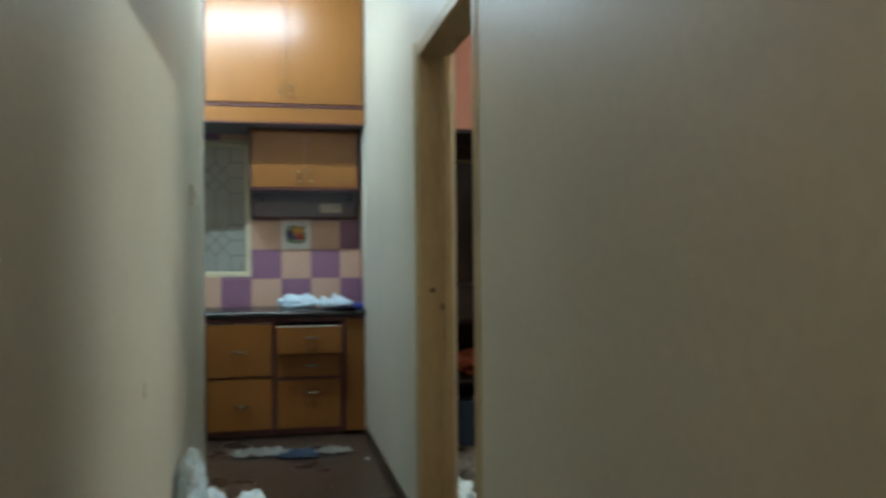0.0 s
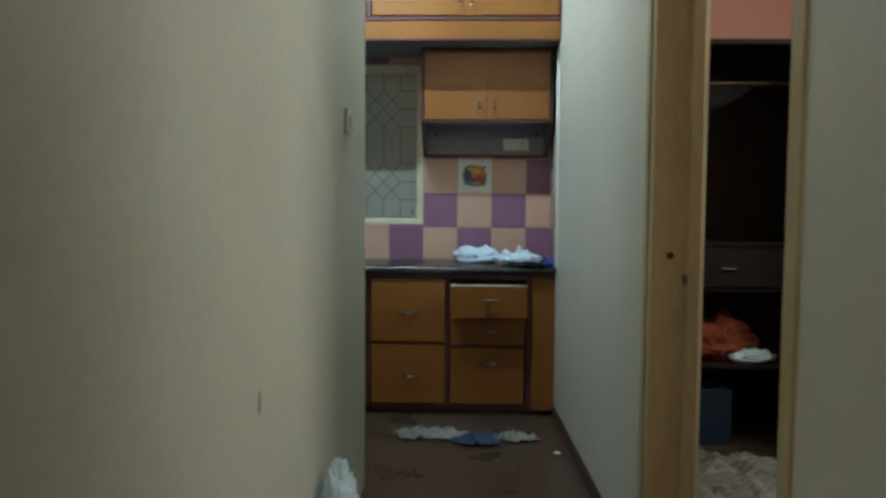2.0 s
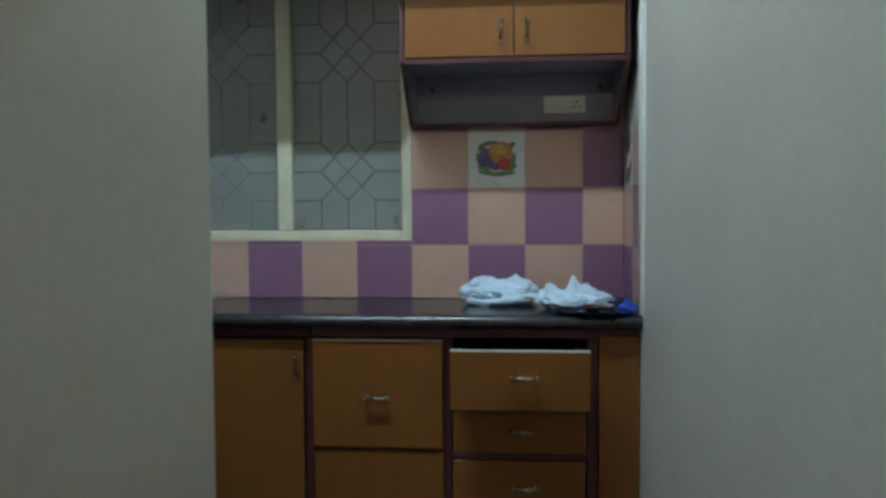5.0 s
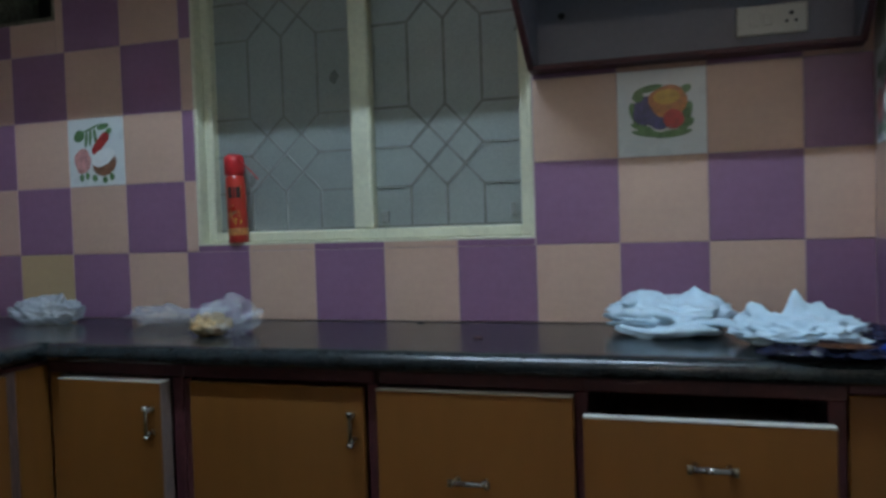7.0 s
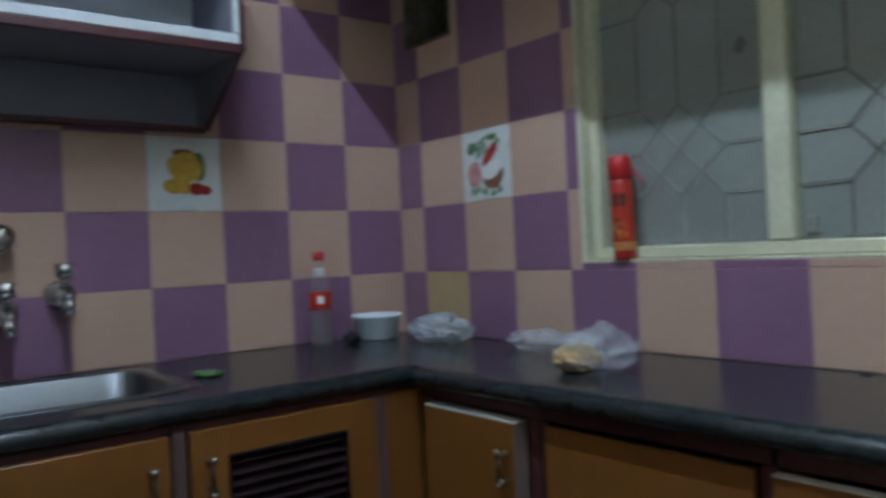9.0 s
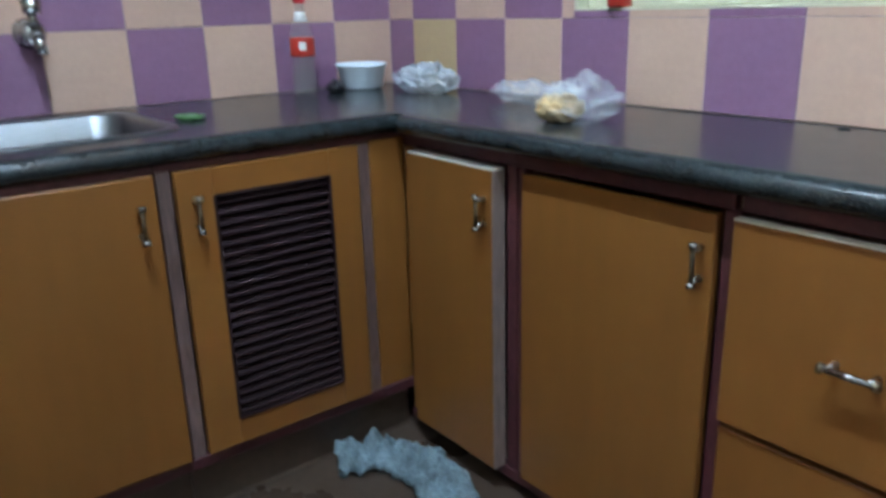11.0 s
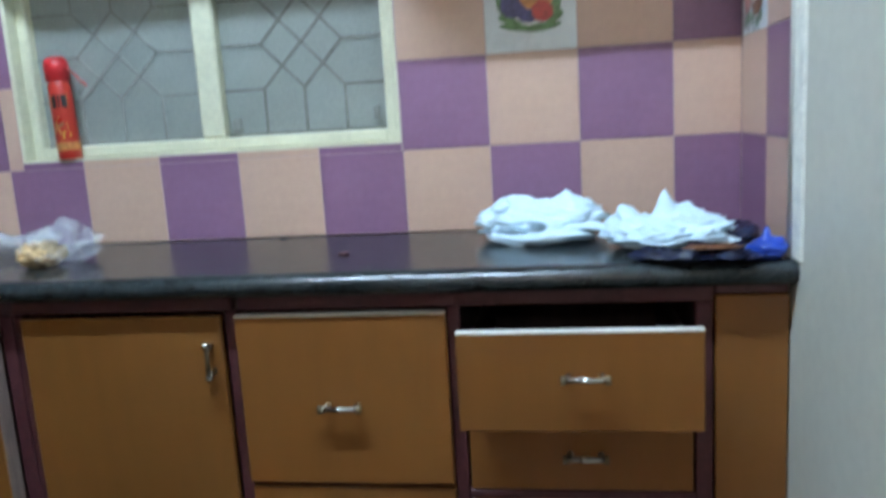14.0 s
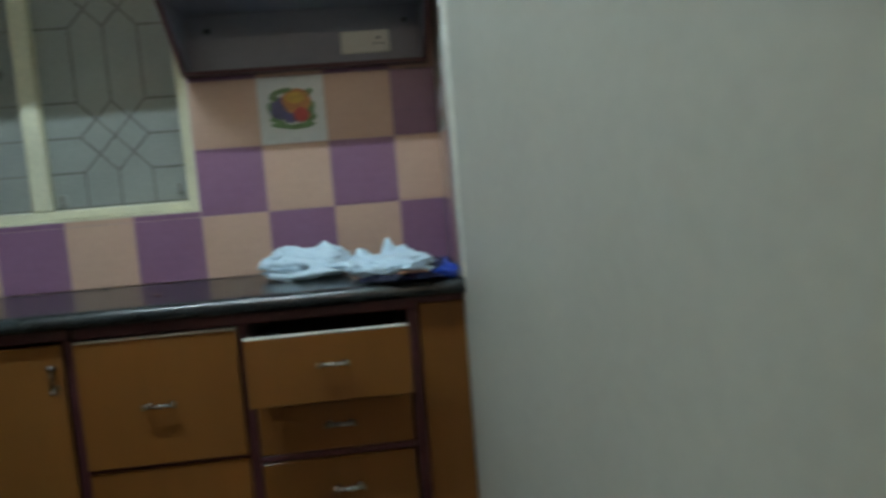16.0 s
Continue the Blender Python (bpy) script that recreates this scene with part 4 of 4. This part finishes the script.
single("floor_cloth", cloth_sheet(0.3, (0.325, -0.92, FL), (0.13, 0.10), 0.045, 13), CLOTH_BLUE, (0.32, -0.90, FL), "faded blue rag on the kitchen floor", "cloth", "cloths on the kitchen floor", smooth=True)
single("floor_cloth", cloth_sheet(0.5, (0.53, -0.89, FL), (0.105, 0.06), 0.05, 17), CLOTH_WHITE, (0.52, -0.88, FL), "crumpled off-white rag by the corridor wall", "cloth", "cloths on the kitchen floor", smooth=True)

single("scrap", crumple((0.71, -1.10, FL), (0.018, 0.014, 0.014), 61, 0.4, 3), CLOTH_WHITE, (0.71, -1.10, FL), "small white scrap on the kitchen floor", "scrap", smooth=True)

# ---- things on the worktop ----
# bare plaster strip; the light its corner catches is added to the colour
single("trim", box(CR - 0.003, CR + 0.003, -0.492, -0.4285, TOP, 1.95, 0.001), material("brightened_plaster_edge", (0.84, 0.82, 0.72), 0.7, vary=0.12, scale=25, grain=120, bump=0.15), (CR, -0.45, TOP), "chipped pale plaster edge beside the wall tiles, brightened as if catching light", "trim", kind="structure")


def fold_roll(bm, pts, r, seed, flat=0.6):
    """A soft fold of thin plastic along a line of points, flattened and uneven in girth."""
    rings = []
    n = len(pts)
    for i, p in enumerate(pts):
        p = Vector(p)
        u = (Vector(pts[min(i + 1, n - 1)]) - Vector(pts[max(i - 1, 0)])).normalized()
        side = u.cross(Vector((0, 0, 1))).normalized()
        up = side.cross(u)
        taper = math.sin(math.pi * (i + 0.35) / (n - 0.3)) ** 0.5
        p = p + (side * 0.35 + up * 0.25) * r * noise.noise(Vector((i * 0.55, seed * 3.1, 0.5))) * 2
        ring = []
        for k in range(14):
            a = 2 * math.pi * k / 14
            g = r * taper * (1 + 0.7 * noise.noise(Vector((math.cos(a) * 1.6 + seed, math.sin(a) * 1.3, i * 0.45 + seed))))
            ring.append(bm.verts.new(p + side * math.cos(a) * g + up * math.sin(a) * g * flat))
        rings.append(ring)
    for a, b in zip(rings, rings[1:]):
        for k in range(14):
            bm.faces.new((a[k], a[(k + 1) % 14], b[(k + 1) % 14], b[k]))
    bm.faces.new(rings[0][::-1])
    bm.faces.new(rings[-1])


def arc(a, b, bow, rise, n=13):
    """Points from a to b, bowed sideways and lifted in the middle."""
    a, b = Vector(a), Vector(b)
    side = (b - a).cross(Vector((0, 0, 1))).normalized()
    return [a.lerp(b, i / (n - 1)) + (side * bow + Vector((0, 0, rise))) * math.sin(math.pi * i / (n - 1)) for i in range(n)]




def soft_fold(parent, pts, r, seed):
    bm = bmesh.new()
    fold_roll(bm, pts, r, seed)
    part("fold", bm, BAG_WHITE, parent, smooth=True)


bag = thing("plastic_bag", (0.335, -0.17, TOP), "folded white plastic carrier bag on the worktop", "bag", "white plastic bags")
part("body", crumple((0.325, -0.13, TOP), (0.128, 0.082, 0.070), 21, 0.30, 5, ((-0.5, 0.0, 0.35, 0.3), (0.6, 0.1, 0.45, 0.25)), None, 4), BAG_WHITE, bag, smooth=True)
soft_fold(bag, arc((0.20, -0.175, TOP + 0.048), (0.41, -0.185, TOP + 0.038), 0.02, 0.004), 0.022, 1.3)
soft_fold(bag, arc((0.215, -0.20, TOP + 0.016), (0.44, -0.22, TOP + 0.016), 0.05, 0.002), 0.021, 4.1)
soft_fold(bag, arc((0.225, -0.15, TOP + 0.064), (0.33, -0.14, TOP + 0.070), -0.01, 0.008), 0.022, 7.7)
soft_fold(bag, arc((0.33, -0.14, TOP + 0.062), (0.445, -0.13, TOP + 0.060), -0.02, 0.016), 0.024, 2.2)
soft_fold(bag, arc((0.33, -0.235, TOP + 0.024), (0.52, -0.255, TOP + 0.022), -0.012, 0.012), 0.014, 9.2)
bag = thing("plastic_bag", (0.575, -0.285, TOP), "crumpled white plastic bag with peaked corners", "bag", "white plastic bags")
part("body", crumple((0.575, -0.285, TOP), (0.112, 0.105, 0.060), 23, 0.33, 5, ((-0.75, 0.1, 0.45, 0.22), (-0.02, 0.2, 0.85, 0.13), (0.4, 0.25, 0.35, 0.13)), None, 4), BAG_WHITE, bag, smooth=True)
soft_fold(bag, arc((0.545, -0.385, TOP + 0.016), (0.70, -0.345, TOP + 0.014), 0.004, 0.008), 0.02, 3.4)
wrap = thing("plastic_wrapper", (0.615, -0.40, TOP), "dark navy plastic wrapper under the white bag", "wrapper")
part("film", cloth_sheet(0.25, (0.62, -0.418, TOP), (0.13, 0.085), 0.024, 31), NAVY_FILM, wrap, smooth=True)
part("tan_panel", cloth_sheet(0.25, (0.63, -0.45, TOP + 0.017), (0.05, 0.028), 0.008, 31, 18), BROWN_PRINT, wrap, "tan printed panel", smooth=True)
single("plastic_sheet", crumple((0.70, -0.20, TOP), (0.06, 0.09, 0.03), 33, 0.3, 4), NAVY_FILM, (0.70, -0.20, TOP), "dark wrapper pushed against the wall tiles", "wrapper", smooth=True)
single("blue_packet", crumple((0.727, -0.43, TOP), (0.034, 0.035, 0.034), 35, 0.22, 4, ((-0.05, 0, 0.55, 0.16), (0.6, 0, 0.2, 0.3)), None, 2), BLUE_PLASTIC, (0.727, -0.43, TOP), "small bright blue plastic packet on the worktop edge", "packet", smooth=True)
bag = thing("snack_bag", (-0.75, -0.29, TOP), "clear plastic bag with tan snack pieces", "bag")
part("film", crumple((-0.738, -0.275, TOP), (0.072, 0.075, 0.082), 41, 0.36, 5, ((0.1, 0.1, 0.4, 0.16), (0.75, 0.3, 0.1, 0.3))), BAG_CLEAR, bag, smooth=True)
part("snack", crumple((-0.768, -0.305, TOP + 0.002), (0.045, 0.045, 0.055), 42, 0.3, 4), BREAD, bag, "tan snack pieces", smooth=True)
single("plastic_bag", crumple((-1.02, -0.12, TOP), (0.125, 0.06, 0.055), 43, 0.4, 5, ((0.4, 0, 0.25, 0.2),)), BAG_CLEAR, (-1.02, -0.12, TOP), "clear crumpled plastic bag by the window wall", "bag", "clear plastic bags", smooth=True)
single("plastic_bag", crumple((-1.46, -0.125, TOP), (0.11, 0.06, 0.075), 44, 0.34, 5, ((0.7, 0, 0.25, 0.2),)), material("milky_plastic_film", (0.66, 0.71, 0.76), 0.25, vary=0.05, bump=0.15, alpha=0.42), (-1.46, -0.13, TOP), "milky crumpled plastic bag in the corner", "bag", "clear plastic bags", smooth=True)
single("bowl", lathe([(0.0, 0.004), (0.058, 0.002), (0.062, 0.006), (0.073, 0.066), (0.078, 0.07), (0.079, 0.076), (0.076, 0.078), (0.072, 0.074), (0.060, 0.012), (0.0, 0.01)], (-1.705, -0.185, TOP)), material("white_tub_plastic", (0.76, 0.84, 0.90), 0.4, vary=0.03, bump=0.01), (-1.705, -0.185, TOP), "round white plastic tub on the worktop", "bowl", smooth=True)
single("scrap", crumple((-1.67, -0.30, TOP), (0.028, 0.022, 0.035), 51, 0.45, 3), BLACK, (-1.67, -0.30, TOP), "small black crumpled scrap", "scrap", smooth=True)
single("scrap", crumple((-1.44, -0.835, TOP), (0.045, 0.03, 0.012), 52, 0.4, 3), GREEN_PRINT, (-1.44, -0.835, TOP), "dark green leafy scrap beside the sink", "scrap", smooth=True)
single("scrap", crumple((-0.088, -0.272, TOP), (0.011, 0.009, 0.005), 53, 0.4, 3), MAROON, (-0.088, -0.272, TOP), "small dried red peel on the worktop", "scrap", smooth=True)
single("scrap", crumple((-0.31, -0.03, TOP), (0.010, 0.006, 0.004), 54, 0.4, 3), BLACK, (-0.31, -0.03, TOP), "tiny black crumb against the tiles", "scrap", smooth=True)

# bottle
bo = thing("soda_bottle", (-1.70, -0.385, TOP), "small empty clear soda bottle with a red cap", "bottle")
c = (-1.70, -0.385, TOP)
part("body", lathe([(0.0, 0.004), (0.022, 0.0), (0.031, 0.008), (0.031, 0.05), (0.027, 0.075), (0.031, 0.10), (0.031, 0.145), (0.026, 0.17), (0.013, 0.205), (0.012, 0.23)], c), CAN_BASE, bo, "clear plastic", smooth=True)
part("label", lathe([(0.0315, 0.098), (0.0322, 0.10), (0.0322, 0.143), (0.0315, 0.145)], c), RED, bo, "red wrap label", smooth=True)
bm = bmesh.new()
rows_ = [[bm.verts.new((c[0] + 0.0328 * math.cos(k), c[1] + 0.0328 * math.sin(k), c[2] + h)) for k in (-0.75, -0.62, -0.48, -0.34, -0.2)] for h in (0.114, 0.124, 0.134)]
for p, q in zip(rows_, rows_[1:]):
    for i in range(4):
        bm.faces.new((p[i], p[i + 1], q[i + 1], q[i]))
part("label_patch", bm, PAPER_WHITE, bo, "white patch on the red label")
part("neck_band", lathe([(0.0165, 0.184), (0.0172, 0.186), (0.0135, 0.206), (0.0128, 0.207)], c), PAPER_WHITE, bo, "pale printed band on the neck", smooth=True)
part("cap", lathe([(0.0145, 0.228), (0.0150, 0.23), (0.0150, 0.248), (0.0135, 0.25), (0.0, 0.25)], c), RED_PLASTIC, bo, "red screw cap", smooth=True)

bo.scale = (1.1, 1.1, 1.12)

# spray can on the window sill
can = thing("spray_can", (-0.879, 0.012, WZ0 + 0.006), "red insect spray can with a nozzle straw", "spray can")
c = (-0.879, 0.012, WZ0 + 0.006)
part("body", lathe([(0.0, 0.002), (0.026, 0.0), (0.0285, 0.004), (0.0285, 0.185), (0.024, 0.198), (0.022, 0.20), (0.0, 0.20)], c), RED, can, smooth=True)
part("cap", lathe([(0.0245, 0.196), (0.0295, 0.20), (0.0295, 0.236), (0.027, 0.25), (0.020, 0.256), (0.0, 0.256)], c), RED_PLASTIC, can, "red plastic cap", smooth=True)
part("straw", rod((c[0] + 0.022, c[1] - 0.02, c[2] + 0.248), (c[0] + 0.088, c[1] - 0.02, c[2] + 0.178), 0.0022, None, 8), RED_PLASTIC, can, "thin red nozzle straw")
part("lower_band", lathe([(0.0286, 0.022), (0.0291, 0.023), (0.0291, 0.042), (0.0286, 0.043)], c), ORANGE_PRINT, can, "orange printed band", smooth=True)


def on_can(pts, depth, r, nm, mat, label=""):
    """A small printed patch wrapped on the can, given as (across, up) pairs."""
    bm = bmesh.new()
    vs = []
    for u, h in pts:
        a = u / r + 0.35
        vs.append(bm.verts.new((c[0] + (r + depth) * math.sin(a), c[1] - (r + depth) * math.cos(a), c[2] + h)))
    bm.faces.new(vs)
    return part(nm, bm, mat, can, label)


on_can([(-0.024, 0.068), (-0.006, 0.060), (0.014, 0.075), (0.012, 0.095), (-0.006, 0.11), (-0.016, 0.098)], 0.0008, 0.0285, "print_patch", ORANGE_PRINT, "orange printed patch")
on_can([(-0.004, 0.05), (0.016, 0.056), (0.018, 0.066), (0.0, 0.072)], 0.0011, 0.0285, "print_patch", YELLOW_PRINT, "yellow printed patch")
on_can([(-0.010, 0.080), (0.006, 0.086), (0.004, 0.094), (-0.008, 0.092)], 0.0014, 0.0285, "print_patch", BROWN_PRINT, "brown printed patch")


def can_bars(bars):
    for u0, u1, h0, h1 in bars:
        on_can([(u0, h0), (u1, h0), (u1, h1), (u0, h1)], 0.0012, 0.0285, "printed_bar", BLACK_PRINT, "black printed bar")


on_can([(-0.021, 0.128), (0.021, 0.128), (0.021, 0.164), (-0.021, 0.164)], 0.0008, 0.0285, "print_ground", ORANGE_PRINT, "pale orange printed ground")
can_bars([(-0.018, -0.006, 0.13, 0.162), (-0.0025, 0.002, 0.13, 0.162), (0.0055, 0.018, 0.13, 0.162)])

can.rotation_euler = (0, radians(-1.6), 0)

# ---- wall tiles, piece by piece ----
GAP = 0.002
tile_mesh = {}


def tile_piece(w, h, mat):
    key = (round(w, 4), round(h, 4), mat.name)
    if key not in tile_mesh:
        bm = bmesh.new()
        d = 0.002
        b = 0.0009
        lo = [bm.verts.new(p) for p in ((0, 0, 0), (w, 0, 0), (w, 0, h), (0, 0, h))]
        mid = [bm.verts.new(p) for p in ((0, -d + b, 0), (w, -d + b, 0), (w, -d + b, h), (0, -d + b, h))]
        top = [bm.verts.new(p) for p in ((b, -d, b), (w - b, -d, b), (w - b, -d, h - b), (b, -d, h - b))]
        for p, q in ((lo, mid), (mid, top)):
            for i in range(4):
                bm.faces.new((p[i], p[(i + 1) % 4], q[(i + 1) % 4], q[i]))
        bm.faces.new(top)
        tile_mesh[key] = finish(bm, "tile", mat)
    return tile_mesh[key]


def lay(parent, m, w, h, mat):
    ob = new("tile", tile_piece(w - GAP, h - GAP, mat))
    ob.parent = parent
    ob.matrix_parent_inverse = Matrix.Translation(-ORIGIN[parent.name])
    ob.matrix_basis = m @ Matrix.Translation((GAP / 2, 0, GAP / 2))
    return ob


def cut(u0, u1, v0, v1, hole_):
    """The pieces of a tile left over once a rectangular hole is taken away."""
    a0, a1, b0, b1 = hole_
    if u1 <= a0 + 0.004 or u0 >= a1 - 0.004 or v1 <= b0 + 0.004 or v0 >= b1 - 0.004:
        return [(u0, u1, v0, v1)]
    out = []
    if u0 < a0 - 0.004:
        out.append((u0, a0, v0, v1))
    if u1 > a1 + 0.004:
        out.append((a1, u1, v0, v1))
    m0, m1 = max(u0, a0), min(u1, a1)
    if v0 < b0 - 0.004:
        out.append((m0, m1, v0, b0))
    if v1 > b1 + 0.004:
        out.append((m0, m1, b1, v1))
    return out


# window wall: columns counted from the window's right edge, rows from the worktop
for row in range(0, 6):
    z0 = TOP + 0.001 if row == 0 else R1 + (row - 1) * T
    z1 = min(R1 + row * T, 2.088)
    for col in range(-9, 4):
        xa, xb = max(col * T, XL), min((col + 1) * T, XR)
        if xb - xa < 0.01:
            continue
        mat = PURPLE if (col + row) % 2 else PEACH
        if (col, row) in ((1, 2), (-7, 2)):
            mat = WHITE_TILE
        if (col, row) == (-8, 0):
            mat = TAN
        pieces = [(xa, xb, z0, z1)]
        for hole_ in ((WX0, WX1, WZ0, WZ1), (-1.74, -1.50, 1.763, 2.0), (KX0, KX1, KB + 0.005, KZ1)):
            pieces = [q for p in pieces for q in cut(*p, hole_)]
        for p in pieces:
            # the strip under the sill is cut from the same tile as the one below it
            own = (PEACH if mat == PURPLE else PURPLE) if row == 1 and p[3] < WZ0 + 0.004 else mat
            lay(wall_north, Matrix.Translation((p[0], 0.002, p[2])), p[1] - p[0], p[3] - p[2], own)
# sink wall: columns counted from the corner
turn_w = Matrix.Rotation(radians(90), 4, "Z")
for row in range(0, 6):
    z0 = TOP + 0.001 if row == 0 else R1 + (row - 1) * T
    z1 = min(R1 + row * T, 2.088)
    for col in range(0, 8):
        ya, yb = col * T, min((col + 1) * T, -YE)
        mat = PURPLE if (col + row) % 2 else PEACH
        if (col, row) == (3, 2):
            mat = WHITE_TILE
        for p in cut(ya, yb, z0, z1, (-QY1, -QY0, KB + 0.005, KZ1)):
            lay(wall_west, Matrix.Translation((XL - 0.002, -p[1], p[2])) @ turn_w, p[1] - p[0], p[3] - p[2], mat)
# short return on the corridor side
turn_e = Matrix.Rotation(radians(-90), 4, "Z")
for row in range(0, 3):
    z0 = TOP + 0.001 if row == 0 else R1 + (row - 1) * T
    z1 = R1 + row * T
    for col in range(0, 3):
        ya, yb = col * T, min((col + 1) * T, 0.43)
        if yb - ya < 0.012:
            continue
        mat = PEACH if (col + row) % 2 else PURPLE
        if (col, row) == (0, 2):
            mat = WHITE_TILE
        lay(wall_east, Matrix.Translation((XR + 0.002, -ya, z0)) @ turn_e, yb - ya, z1 - z0, mat)


# ---- printed motifs on the white tiles ----
def blob(bm, cx, cz, rx, rz, turn=0.0, wob=0.12, seed=0, n=22, y=0.0):
    vs = []
    for i in range(n):
        a = 2 * math.pi * i / n
        k = 1 + wob * noise.noise(Vector((math.cos(a) * 1.5, math.sin(a) * 1.5, seed * 2.7)))
        u, v = rx * k * math.cos(a), rz * k * math.sin(a)
        ct, st = math.cos(turn), math.sin(turn)
        vs.append(bm.verts.new((cx + u * ct - v * st, y, cz + u * st + v * ct)))
    f = bm.faces.new(vs)
    f.normal_update()
    if f.normal.y > 0:
        f.normal_flip()


def motif(parent, m, shapes, label):
    """Printed fruit and vegetables as thin layers on a tile, each (material, list of blobs)."""
    for k, (mat, blobs) in enumerate(shapes):
        bm = bmesh.new()
        for i, b in enumerate(blobs):
            blob(bm, *b, seed=k * 5 + i, y=-0.0004 * (k + 1) - 0.00008 * i)
        ob = new("print", finish(bm, "print", mat))
        ob.parent = parent
        ob.matrix_parent_inverse = Matrix.Translation(-ORIGIN[parent.name])
        ob.matrix_basis = m
        tagged(ob, label)


FRUIT_A = [(GREEN_PRINT, [(-0.03, -0.05, 0.04, 0.008, -0.15), (0.025, -0.052, 0.045, 0.009, 0.1), (-0.045, -0.035, 0.03, 0.008, -0.35), (0.055, -0.03, 0.022, 0.012, 0.5), (-0.062, 0.0, 0.012, 0.03, 0.3), (0.06, 0.0, 0.012, 0.024, -0.2), (0.055, 0.052, 0.016, 0.01, 0.5), (-0.03, 0.058, 0.035, 0.008, 0.2), (-0.055, 0.04, 0.014, 0.012)]),
           (BLUE_PRINT, [(-0.034, 0.006, 0.034, 0.036), (-0.005, -0.022, 0.025, 0.02)]), (ORANGE_PRINT, [(0.016, 0.026, 0.047, 0.037)]), (YELLOW_PRINT, [(0.012, 0.036, 0.032, 0.018)]), (RED_PRINT, [(0.028, -0.018, 0.024, 0.024)])]
FRUIT_B = [(GREEN_PRINT, [(-0.060, 0.052, 0.022, 0.017, 0.5), (0.03, 0.077, 0.022, 0.009, 0.2), (-0.015, 0.073, 0.045, 0.003, 0.35), (-0.034, 0.04, 0.006, 0.026, -0.15), (-0.018, 0.046, 0.006, 0.028, -0.1), (0.0, 0.05, 0.006, 0.024, 0.1), (0.052, 0.062, 0.012, 0.009, 0.6),
                          (-0.056, -0.077, 0.009, 0.012), (-0.034, -0.072, 0.008, 0.011), (-0.006, -0.08, 0.010, 0.011), (0.032, -0.087, 0.010, 0.010), (0.058, -0.078, 0.009, 0.011)]),
           (RED_PRINT, [(0.018, 0.026, 0.044, 0.016, 0.75), (0.034, 0.042, 0.02, 0.016, 0.75)]), (PINK_PRINT, [(-0.05, -0.026, 0.032, 0.037)]),
           (BROWN_PRINT, [(0.032, -0.038, 0.046, 0.036, 0.3)]), (PAPER_WHITE, [(0.028, -0.018, 0.044, 0.025, 0.4)])]
FRUIT_C = [(GREEN_PRINT, [(0.04, 0.02, 0.02, 0.04), (0.0, 0.055, 0.03, 0.012)]), (BROWN_PRINT, [(-0.005, 0.062, 0.03, 0.008)]),
           (YELLOW_PRINT, [(0.0, 0.018, 0.05, 0.042), (-0.035, -0.035, 0.028, 0.022), (-0.005, -0.035, 0.02, 0.022)]), (RED_PRINT, [(0.03, -0.042, 0.022, 0.018), (0.055, -0.045, 0.018, 0.014)])]
zc = R1 + 1.5 * T
motif(wall_north, Matrix.Translation((1.5 * T, -0.0005, zc)), FRUIT_A, "printed fruit basket on a white tile")
motif(wall_north, Matrix.Translation((-6.5 * T, -0.0005, zc)), FRUIT_B, "printed vegetables on a white tile")
motif(wall_west, Matrix.Translation((XL + 0.0005, -3.5 * T, zc)) @ turn_w, FRUIT_C, "printed pineapple and fruit on a white tile")
motif(wall_east, Matrix.Translation((XR - 0.0005, -0.5 * T, zc)) @ turn_e, FRUIT_B, "printed vegetables on a white tile")
